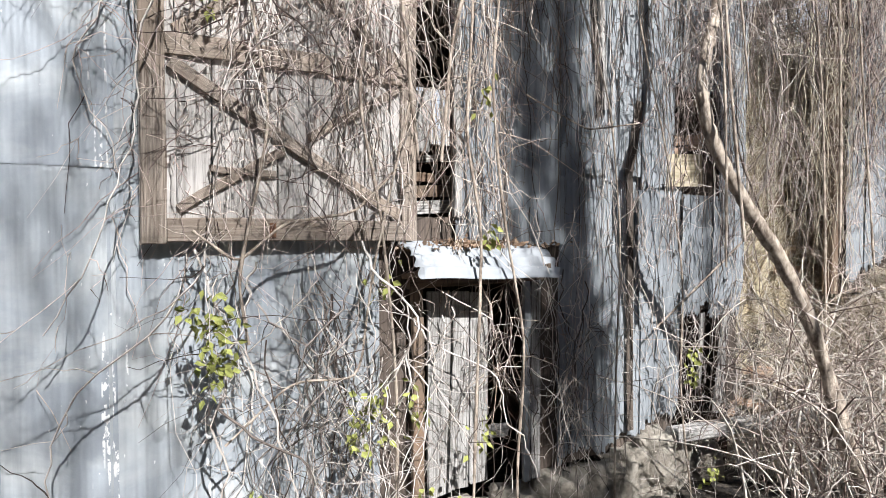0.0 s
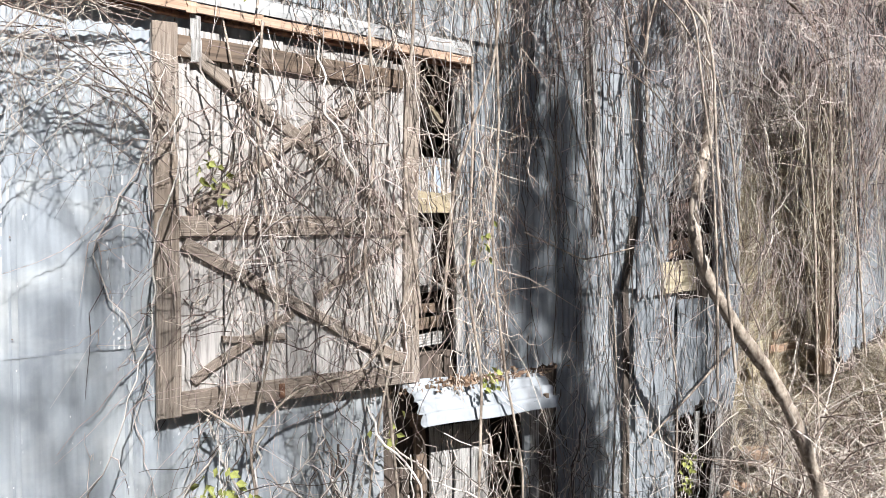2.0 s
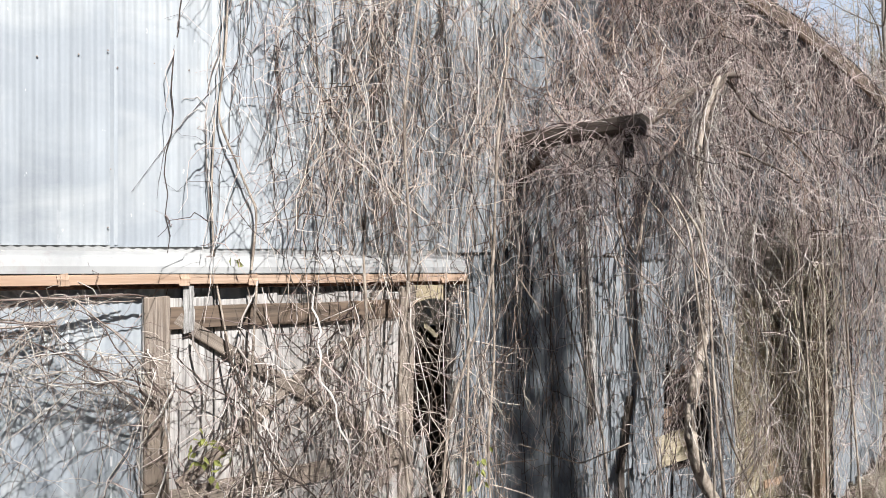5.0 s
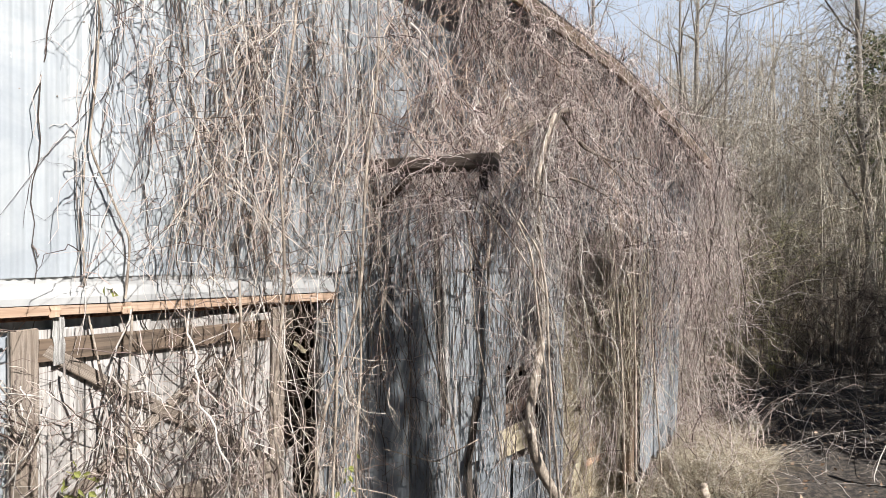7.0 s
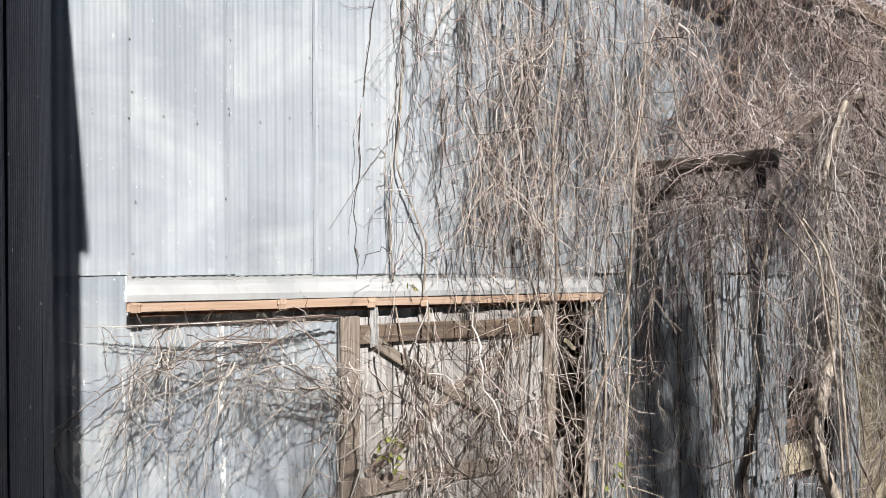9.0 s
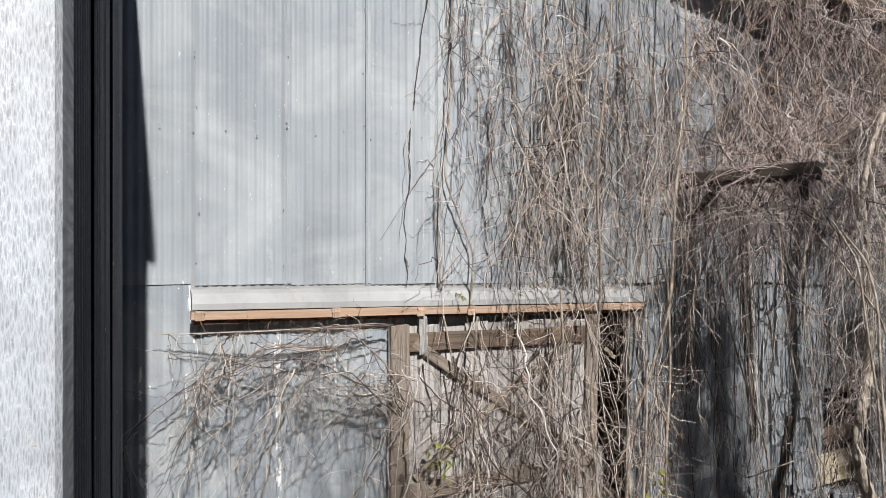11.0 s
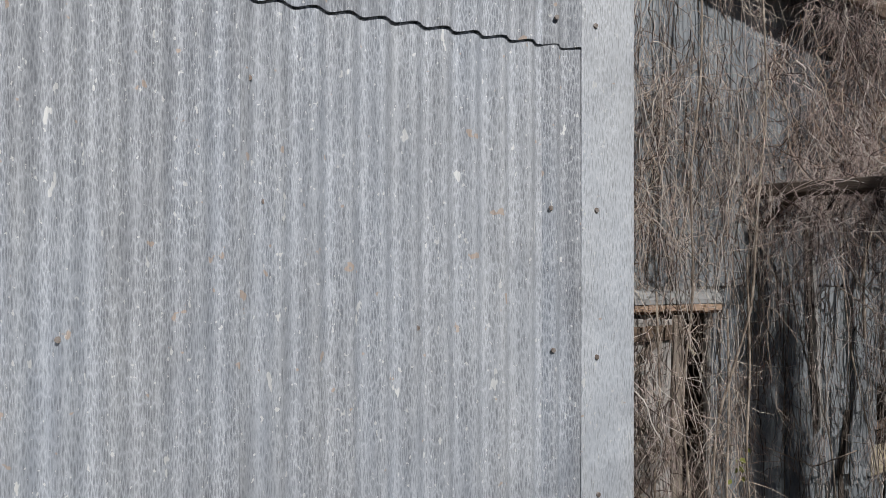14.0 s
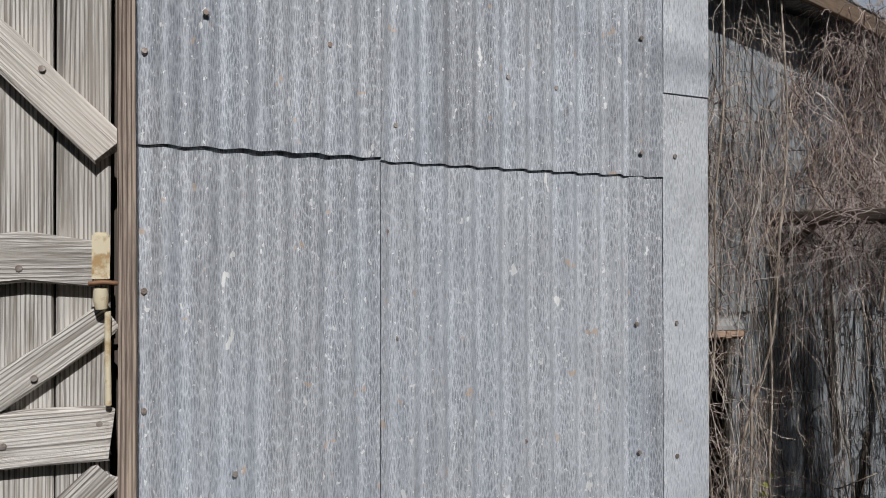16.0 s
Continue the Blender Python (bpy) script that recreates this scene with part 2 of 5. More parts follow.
k = Mat("trunk_bark", 0.8)
k.colour(k.mix(k.ramp(k.noise(13, 6, 0.68, (1, 1, 0.5)), [(0.38, 0.0), (0.60, 1.0)]), (0.17, 0.13, 0.10), (0.54, 0.455, 0.37)))
k.bump(k.noise(38, 5, 0.7, (1, 1, 0.5)), 0.9, 0.02)
M_TRUNK = k.m
k = Mat("stone", 0.9)
k.colour(k.mix(k.ramp(k.noise(5, 6, 0.65), [(0.35, 0.0), (0.65, 1.0)]), (0.17, 0.145, 0.115), (0.50, 0.455, 0.385)))
k.bump(k.noise(18, 8, 0.75), 1.0, 0.05)
M_STONE = k.m
k = Mat("earth", 0.95)
straw = k.mix(k.ramp(k.noise(40, 5, 0.7), [(0.35, 0.0), (0.65, 1.0)]), (0.20, 0.155, 0.09), (0.46, 0.385, 0.25))
mud = k.mix(k.ramp(k.noise(12, 6, 0.7), [(0.45, 0.0), (0.62, 1.0)]), (0.035, 0.03, 0.027), (0.14, 0.115, 0.09))
sep = k.t.nodes.new("ShaderNodeSeparateXYZ")
k.t.links.new(k.co, sep.inputs[0])
edge = k.t.nodes.new("ShaderNodeMath")
edge.operation = "MULTIPLY_ADD"
k.t.links.new(k.noise(0.9, 4), edge.inputs[0])
edge.inputs[1].default_value = 3.0
lean = k.t.nodes.new("ShaderNodeMapRange")
lean.inputs["From Min"].default_value, lean.inputs["From Max"].default_value = 9.5, 15.5
lean.inputs["To Min"].default_value, lean.inputs["To Max"].default_value = 2.0, -1.0
k.t.links.new(sep.outputs["X"], lean.inputs["Value"])
both = k.t.nodes.new("ShaderNodeMath")
k.t.links.new(sep.outputs["Y"], both.inputs[0])
k.t.links.new(lean.outputs[0], both.inputs[1])
high = k.t.nodes.new("ShaderNodeMapRange")
high.inputs["From Min"].default_value, high.inputs["From Max"].default_value = 0.6, 1.7
high.inputs["To Min"].default_value, high.inputs["To Max"].default_value = -5.0, 0.0
k.t.links.new(sep.outputs["Z"], high.inputs["Value"])
total = k.t.nodes.new("ShaderNodeMath")
k.t.links.new(both.outputs[0], total.inputs[0])
k.t.links.new(high.outputs[0], total.inputs[1])
k.t.links.new(total.outputs[0], edge.inputs[2])
k.colour(k.mix(k.ramp(edge.outputs[0], [(0.0, 0.0), (1.0, 1.0)]), mud, straw))
for n in k.t.nodes:
    if n.type == "VALTORGB" and n.inputs[0].links and n.inputs[0].links[0].from_node == edge:
        rng = k.t.nodes.new("ShaderNodeMapRange")
        rng.inputs["From Min"].default_value, rng.inputs["From Max"].default_value = 5.4, 7.2
        k.t.links.new(edge.outputs[0], rng.inputs["Value"])
        k.t.links.new(rng.outputs[0], n.inputs[0])
k.bump(k.noise(25, 6, 0.7), 0.8, 0.05)
M_EARTH = k.m
k = Mat("rusty_iron", 0.7, 0.4)
k.colour(k.mix(k.ramp(k.noise(30, 4), [(0.4, 0.0), (0.6, 1.0)]), (0.12, 0.06, 0.04), (0.26, 0.14, 0.08)))
M_RUST = k.m
k = Mat("dull_nail", 0.6, 0.5)
k.colour(k.mix(k.ramp(k.noise(90, 3), [(0.4, 0.0), (0.6, 1.0)]), (0.24, 0.19, 0.16), (0.40, 0.36, 0.33)))
M_NAIL = k.m
k = Mat("cream_paint", 0.55)
k.colour(k.mix(k.ramp(k.noise(22, 5, 0.65), [(0.50, 0.0), (0.62, 1.0)]), (0.72, 0.64, 0.46), (0.45, 0.30, 0.14)))
M_CREAM = k.m


# ---- mesh helpers ----
def link(name, me, material, parent=None, label=""):
    me.materials.append(material)
    ob = new(name, me)
    if parent is not None:
        ob.parent = parent
    if label:
        ob["label"] = label
    return ob


def part(name, bm, material, parent=None, label=""):
    me = bpy.data.meshes.new(name)
    bm.to_mesh(me)
    bm.free()
    return link(name, me, material, parent, label)


def arrays(name, verts, quads, material, parent=None, label="", smooth=True, flat_tail=0):
    """A mesh from vertex and quad arrays."""
    me = bpy.data.meshes.new(name)
    nv, nq = len(verts), len(quads)
    me.vertices.add(nv)
    me.vertices.foreach_set("co", np.ascontiguousarray(verts, dtype=np.float32).ravel())
    me.loops.add(nq * 4)
    me.loops.foreach_set("vertex_index", np.ascontiguousarray(quads, dtype=np.int32).ravel())
    me.polygons.add(nq)
    me.polygons.foreach_set("loop_start", np.arange(0, nq * 4, 4, dtype=np.int32))
    soft = np.full(nq, smooth)
    if flat_tail:
        soft[-flat_tail:] = False
    me.polygons.foreach_set("use_smooth", soft)
    me.update(calc_edges=True)
    return link(name, me, material, parent, label)


def empty(name, label, category, group="", kind="", at=(0, 0, 0)):
    ob = tagged(new(name), label, category, group, kind)
    ob.location = at
    return ob


RNG = np.random.default_rng(7)


def plank(name, size, m, material, parent=None, label="", rough=0.004, cuts=5, seed=0):
    """A sawn board: length along its own z, bowed a little, with worn corners and ragged ends. m places it in its parent."""
    w, d, l = size
    r = np.random.default_rng(seed + int(abs(w * 991 + l * 577) * 10))
    b = min(w, d) * 0.14
    ring = [(-w / 2 + b, -d / 2), (w / 2 - b, -d / 2), (w / 2, -d / 2 + b), (w / 2, d / 2 - b), (w / 2 - b, d / 2), (-w / 2 + b, d / 2), (-w / 2, d / 2 - b), (-w / 2, -d / 2 + b)]
    vs, fs = [], []
    for i in range(cuts + 1):
        f = i / cuts
        ox, oy = r.normal(0, rough, 2)
        for j, (x, y) in enumerate(ring):
            z = (f - 0.5) * l + (r.normal(0, rough * 1.3) if i in (0, cuts) else 0)
            vs.append((x + ox + r.normal(0, rough * 0.35), y + oy * 0.4, z))
    for i in range(cuts):
        for j in range(8):
            a, c = i * 8 + j, i * 8 + (j + 1) % 8
            fs.append((a, c, c + 8, a + 8))
    fs.append(tuple(range(7, -1, -1)))
    fs.append(tuple(range(cuts * 8, cuts * 8 + 8)))
    me = bpy.data.meshes.new(name)
    me.from_pydata(vs, [], fs)
    me.update()
    ob = link(name, me, material, parent, label)
    ob.matrix_local = m
    return ob


def slat(name, a, b, w, d, material, parent=None, label="", seed=0):
    """A board from a to b, its wide face turned to -y."""
    a, b = Vector(a), Vector(b)
    z = (b - a).normalized()
    y = Vector((0, 1, 0))
    x = y.cross(z).normalized()
    y = z.cross(x)
    m = Matrix((x, y, z)).transposed().to_4x4()
    m.translation = (a + b) / 2
    return plank(name, (w, d, (b - a).length), m, material, parent, label, seed=seed)


PITCH = 0.0636


def sheet_mesh(width, height, amp=0.0085, rows=3, wob=0.003, seed=0, phase=0.0, ragged=0.0, shape=None, pitch=PITCH):
    """A corrugated sheet with a thickness of 2 mm: x across from 0, z up from 0, front at y < 0. shape(x) may cut its lower edge."""
    r = np.random.default_rng(seed)
    n = max(4, int(width / pitch * 8))
    xs = np.linspace(0, width, n + 1)
    prof = -amp * np.cos(2 * np.pi * (xs / pitch + phase))
    low = np.zeros(n + 1) if shape is None else np.array([shape(x) for x in xs])
    if ragged:
        low = low + np.abs(np.cumsum(r.normal(0, ragged, n + 1)))
    dents = r.normal(0, wob, (rows + 1, 4))
    V = []
    for side in (0, 0.002):
        for i in range(rows + 1):
            f = i / rows
            u = xs / width
            bow = dents[i, 0] + dents[i, 1] * np.sin(u * 3.1) + dents[i, 2] * np.sin(u * 6.3 + dents[i, 3] * 900)
            z = low + (height - low) * f
            V.append(np.stack([xs, prof + bow + side, z], 1))
    V = np.concatenate(V)
    m = n + 1
    Q = []
    for i in range(rows):
        a = i * m + np.arange(n)
        Q.append(np.stack([a, a + 1, a + 1 + m, a + m], 1))
        b = a + (rows + 1) * m
        Q.append(np.stack([b, b + m, b + 1 + m, b + 1], 1))
    return V, np.concatenate(Q), 0


def sheet(x, z, width, height, y, material, parent, seed=0, tilt=0.0, name="metal_sheet", **kw):
    V, Q, caps = sheet_mesh(width, height, seed=seed, **kw)
    ob = arrays(name, V, Q, material, parent, flat_tail=caps)
    ob.matrix_local = pose(x, y, z, 0, tilt, 0)
    return ob


def box(name, lo, hi, material, parent=None, label="", bevel=0.0):
    bm = bmesh.new()
    bmesh.ops.create_cube(bm, size=1)
    for v in bm.verts:
        v.co = Vector([(lo[i] + hi[i]) / 2 + v.co[i] * (hi[i] - lo[i]) for i in range(3)])
    if bevel:
        bmesh.ops.bevel(bm, geom=bm.edges[:], offset=bevel, segments=2, affect="EDGES")
    return part(name, bm, material, parent, label)


def tube_arrays(P, R, sides=3):
    """Tubes round K paths of n points: P (K, n, 3), R (K, n)."""
    K, n, _ = P.shape
    t = np.gradient(P, axis=1)
    t /= np.linalg.norm(t, axis=2, keepdims=True) + 1e-9
    ref = np.array([0.31, 0.93, 0.2])
    u = np.cross(t, ref)
    u /= np.linalg.norm(u, axis=2, keepdims=True) + 1e-9
    v = np.cross(t, u)
    a = np.arange(sides) * 2 * np.pi / sides
    V = P[:, :, None, :] + R[:, :, None, None] * (np.cos(a)[None, None, :, None] * u[:, :, None, :] + np.sin(a)[None, None, :, None] * v[:, :, None, :])
    base = (np.arange(K) * n * sides)[:, None, None]
    i = (np.arange(n - 1) * sides)[None, :, None]
    j = np.arange(sides)[None, None, :]
    q = np.stack([base + i + j, base + i + (j + 1) % sides, base + i + sides + (j + 1) % sides, base + i + sides + j], -1)
    return V.reshape(-1, 3), q.reshape(-1, 4)


def tubes(name, P, R, material, sides=3, parent=None, label=""):
    V, Q = tube_arrays(P, R, sides)
    return arrays(name, V, Q, material, parent, label)


def join_tubes(sets):
    Vs, Qs, o = [], [], 0
    for V, Q in sets:
        Vs.append(V)
        Qs.append(Q + o)
        o += len(V)
    return np.concatenate(Vs), np.concatenate(Qs)


# ---- ground ----
def step(a, b, x):
    t = np.clip((x - a) / (b - a), 0, 1)
    return t * t * (3 - 2 * t)


def ground_z(x, y):
    x, y = np.asarray(x, float), np.asarray(y, float)
    side = step(8.6, 10.6, x) * 2.1
    bank = step(4.75, 5.6, y) * step(6.9, 7.8, x) * 2.6
    hill = np.clip((y - 7.5) * 0.3, 0, 2.4) * step(7.0, 9.0, x)
    lump = 0.16 * np.sin(x * 6.1 + y * 2.0) * np.sin(y * 5.3 + x * 3.1) + 0.10 * np.sin(x * 11.0 - y * 7.0)
    heap = step(4.9, 5.9, y + lump) * step(7.2, 8.0, x + lump) * (1 - step(11.5, 13.5, x)) * (1 - step(8.0, 9.5, y)) * 2.7
    far = np.clip((x - 24) * 0.05, 0, 8)
    bump = 0.05 * np.sin(x * 2.3 + y * 1.1) + 0.04 * np.sin(x * 0.9 - y * 2.7) + 0.03 * np.sin(x * 5.1 + 1.0) * np.sin(y * 4.3)
    return -0.35 + np.maximum(side, bank) + hill + heap + far + bump


def build_ground():
    def axis(lo, hi, dense, fine, coarse):
        a = np.arange(dense[0], dense[1], fine)
        return np.concatenate([np.linspace(lo, dense[0] - coarse, 14), a, dense[1] + np.geomspace(coarse, hi - dense[1], 18)])
    xs, ys = axis(-400, 400, (-4, 26), 0.2, 1.0), axis(-400, 400, (-4, 16), 0.2, 1.0)
    X, Y = np.meshgrid(xs, ys)
    V = np.stack([X.ravel(), Y.ravel(), ground_z(X, Y).ravel()], 1)
    m = len(xs)
    i = (np.arange(len(ys) - 1) * m)[:, None] + np.arange(m - 1)[None, :]
    Q = np.stack([i, i + 1, i + 1 + m, i + m], -1).reshape(-1, 4)
    g = arrays("ground", V, Q, M_EARTH)
    tagged(g, "uneven ground of straw, bare mud and leaf litter", "ground", kind="structure")


build_ground()

# ---- barn: shell ----
FY = 4.48                                  # the facade's plane
RAKE = [(-2.0, 8.75), (2.5, 8.6), (5.35, 8.14), (7.75, 7.79), (9.05, 7.48), (11.2, 6.8)]


def rake_z(x):
    return float(np.interp(x, [p[0] for p in RAKE], [p[1] for p in RAKE]))


main_wall = empty("wall_main", "barn end wall of weathered corrugated metal sheets", "wall", kind="structure", at=(0, FY, 0))
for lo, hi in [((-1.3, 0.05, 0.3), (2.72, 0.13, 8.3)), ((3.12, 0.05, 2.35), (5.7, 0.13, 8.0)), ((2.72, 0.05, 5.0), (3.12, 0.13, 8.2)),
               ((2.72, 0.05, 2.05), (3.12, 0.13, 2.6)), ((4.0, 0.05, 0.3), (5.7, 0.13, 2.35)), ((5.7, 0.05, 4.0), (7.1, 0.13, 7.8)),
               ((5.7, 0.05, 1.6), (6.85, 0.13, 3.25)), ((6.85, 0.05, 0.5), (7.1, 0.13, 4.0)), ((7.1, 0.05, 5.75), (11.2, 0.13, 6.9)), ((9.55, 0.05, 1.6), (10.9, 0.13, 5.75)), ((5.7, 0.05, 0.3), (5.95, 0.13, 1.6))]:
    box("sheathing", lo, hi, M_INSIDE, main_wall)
s = 0
# pale sheets beside and above the door rail
for i in range(8):
    x = -1.28 + i * 0.603
    s += 1
    if x < 3.4:
        sheet(x, 5.275 - (x + 0.7) * 0.018, 0.65, rake_z(x + 0.3) - 5.315, (-0.030 if i else -0.014) - 0.002 * (i % 2), M_UPPER if i < 6 else M_OLD, main_wall, seed=s, wob=0.002, amp=0.0052)
for i in range(7):
    x = -1.28 + i * 0.603
    w = 0.65 if i < 6 else 0.42
    s += 1
    sheet(x, 2.88, w if i < 6 else 0.40, 2.46, -0.006 - 0.002 * (i % 2), M_SHEET, main_wall, seed=s, wob=0.002, amp=0.0052) if x < 2.3 else None
    if x < 2.2:
        sheet(x, 0.25, w, 2.66, -0.002 - 0.002 * (i % 2), M_SHEET, main_wall, seed=s + 40, wob=0.002, amp=0.0052)
# old sheets on the vine-grown part
x, i = 3.08, 0
while x < 7.0:
    s += 1
    r = random.Random(s)
    w = min(0.64, 7.14 - x)
    if x > 4.0 and not (x + w > 5.75):
        sheet(x, 0.32 + r.uniform(-0.05, 0.1), w, 2.75, 0.002 * i, M_OLD, main_wall, s, tilt=r.uniform(-0.7, 0.7), wob=0.008, ragged=0.012)
    if not (x + w > 5.85):
        sheet(x, 2.35 if x < 4.0 else 2.95, w, 2.9 if x < 4 else 2.2, -0.012 - 0.003 * (i % 2), M_OLD, main_wall, s + 90, tilt=r.uniform(-0.6, 0.6), wob=0.008, ragged=0.006)
    else:
        sheet(x, 3.93, w, 1.4, -0.012 - 0.003 * (i % 2), M_OLD, main_wall, s + 90, tilt=r.uniform(-0.6, 0.6), wob=0.008, ragged=0.010)
    sheet(x, 5.12, w, rake_z(x + 0.3) - 5.1, -0.022 - 0.003 * (i % 2), M_OLD if x < 4.0 else M_GABLE, main_wall, s + 130, tilt=r.uniform(-0.4, 0.4), wob=0.006, ragged=0.01)
    x += 0.575
    i += 1
sheet(6.62, 1.75, 0.52, 3.0, -0.004, M_OLD, main_wall, 300, tilt=-0.8, wob=0.01, ragged=0.02)
sheet(5.35, 0.35, 0.62, 2.6, -0.008, M_OLD, main_wall, 301, tilt=0.5, wob=0.012, ragged=0.02)
sheet(5.28, 1.50, 0.66, 1.38, -0.05, M_OLD, main_wall, 302, tilt=-1.2, wob=0.012, ragged=0.02)
sheet(5.92, 1.52, 0.62, 1.34, -0.04, M_OLD, main_wall, 303, tilt=0.8, wob=0.014, ragged=0.02)
sheet(6.45, 1.50, 0.58, 1.30, -0.055, M_OLD, main_wall, 304, tilt=1.0, wob=0.014, ragged=0.03)
sheet(5.30, 2.90, 0.50, 1.35, -0.03, M_OLD, main_wall, 305, tilt=1.2, wob=0.01, ragged=0.02)
for i in range(8):
    x = 7.1 + i * 0.58
    sheet(x, 5.45 + 0.1 * (i % 3), 0.63, max(0.3, rake_z(x + 0.3) - 5.5 - 0.1 * (i % 3)), -0.02 - 0.003 * (i % 2), M_GABLE, main_wall, 400 + i, tilt=random.Random(i).uniform(-1, 1), wob=0.01, ragged=0.03)
for i in range(3):
    sheet(9.48 + i * 0.48, 1.75 + 0.1 * i, 0.52, 4.0, -0.02 - 0.004 * (i % 2), M_OLD, main_wall, 420 + i, tilt=random.Random(i + 60).uniform(-1, 1), wob=0.012, ragged=0.03)

# rest of the shell: roof, and floor, rear, inner walls closing the inside dark
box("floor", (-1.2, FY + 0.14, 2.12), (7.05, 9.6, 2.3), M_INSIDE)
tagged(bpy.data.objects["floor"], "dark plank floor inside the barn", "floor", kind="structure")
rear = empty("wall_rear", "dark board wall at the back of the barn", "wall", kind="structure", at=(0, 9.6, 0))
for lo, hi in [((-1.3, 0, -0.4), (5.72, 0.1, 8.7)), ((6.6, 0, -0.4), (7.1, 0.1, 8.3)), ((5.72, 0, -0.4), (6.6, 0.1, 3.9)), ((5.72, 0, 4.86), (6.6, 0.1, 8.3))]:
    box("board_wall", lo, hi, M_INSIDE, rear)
# partition and side wall are added, to shut light out of the inside
tagged(box("wall_inner", (7.0, FY + 0.14, -0.4), (7.1, 9.6, 8.1), M_INSIDE), "dark board partition added to keep the barn inside dark", "wall", kind="structure")
tagged(box("wall_west", (-1.3, FY + 0.14, -0.4), (-1.2, 9.6, 8.8), M_INSIDE), "dark board side wall added to keep the barn inside dark", "wall", kind="structure")
roof = empty("roof", "barn roof of old metal sheets with a sagging edge", "roof", kind="structure")
for (xa, za), (xb, zb) in zip(RAKE[:-1], RAKE[1:]):
    V, Q, caps = sheet_mesh(math.hypot(xb - xa, zb - za) + 0.02, 5.7, amp=0.009, rows=2, seed=int(xa * 7) + 50)
    ob = arrays("roof_sheet", V, Q, M_OLD, roof, flat_tail=caps)
    ob.matrix_local = Matrix.Translation((xa, FY - 0.48, za + 0.12)) @ Matrix.Rotation(-math.atan2(zb - za, xb - xa), 4, "Y") @ Matrix.Rotation(radians(-90), 4, "X")
    slat("rake_board", (xa, FY - 0.46, za), (xb, FY - 0.46, zb), 0.18, 0.05, M_BEAM, roof, seed=int(xb * 10))

# ---- wing: the near corner building ----
WY = 0.782
wing = empty("wall_wing", "projecting wing of grey crazed corrugated metal", "wall", kind="structure", at=(-1.21, WY, 0))
wing.rotation_euler[2] = radians(-1.2)
SEAM = 6.0
WP, WA = 0.0625, 0.0120                    # corrugation of the wing: pitch and half depth
for i, (x, w) in enumerate([(-1.262, 0.445), (-0.838, 0.602), (-0.250, 0.12)]):
    step_y = -0.0035 * (i % 2)
    for z, h, y in ((1.0, 2.75, 0.004), (SEAM - 2.35, 2.36, 0.0), (SEAM - 0.012 + 0.006 * (i == 0), 2.4, -0.0045), (SEAM + 2.35, 0.65, -0.009)):
        sheet(x, z, w, h, y + step_y, M_WING, wing, 500 + i + int(z * 20), wob=0.0012, amp=WA, pitch=WP, rows=6, phase=0.21 + (x + 1.262) / WP)
box("sheathing", (-1.27, 0.016, -0.4), (-0.01, 0.11, 9.0), M_INSIDE, wing)


def corner_trim(z0, z1, proud):
    """A folded corner flashing with a small hem on each leg."""
    bm = bmesh.new()
    d = 0.0147 + proud
    prof = [(-0.150, 0.001 - d), (-0.150, -0.001 - d), (-0.146, -0.002 - d), (-0.014, -0.004 - d), (-0.005, 0.006 - d), (-0.003, 0.15), (-0.007, 0.15), (-0.009, 0.008 - d), (-0.016, 0.0 - d), (-0.144, 0.001 - d)]
    lo = [bm.verts.new((x, y, z0)) for x, y in prof]
    hi = [bm.verts.new((x, y, z1)) for x, y in prof]
    n = len(prof)
    for i in range(n):
        bm.faces.new((lo[i], lo[(i + 1) % n], hi[(i + 1) % n], hi[i]))
    bm.faces.new(lo[::-1])
    bm.faces.new(hi)
    bmesh.ops.recalc_face_normals(bm, faces=bm.faces[:])
    return part("corner_trim", bm, M_TRIM, wing, "pale folded corner flashing")


corner_trim(1.0, 6.195, 0.0)
corner_trim(6.183, 9.0, 0.003)
# part of this wall's shade is in its sheet colour
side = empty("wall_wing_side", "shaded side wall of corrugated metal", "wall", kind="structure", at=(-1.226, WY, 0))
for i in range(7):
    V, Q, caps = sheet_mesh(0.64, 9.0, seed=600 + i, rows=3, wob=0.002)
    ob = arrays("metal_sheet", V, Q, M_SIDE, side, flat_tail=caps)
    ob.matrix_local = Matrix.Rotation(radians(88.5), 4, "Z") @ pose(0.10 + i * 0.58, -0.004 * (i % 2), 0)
ob = box("sheathing", (0.02, 0.016, -0.4), (3.64, 0.09, 9.0), M_INSIDE, side)
ob.matrix_local = Matrix.Rotation(radians(88.5), 4, "Z")
tagged(box("roof_wing", (-6.0, WY - 0.02, 9.01), (-1.17, 4.4, 9.11), M_OLD), "flat metal roof edge of the wing", "roof", kind="structure")
# dark backing added so that the gaps in the plank door stay dark
tagged(box("wall_wing_west", (-3.9, WY + 0.12, -0.4), (-2.485, WY + 0.22, 9.0), M_INSIDE), "dark backing added behind the plank door", "wall", kind="structure")


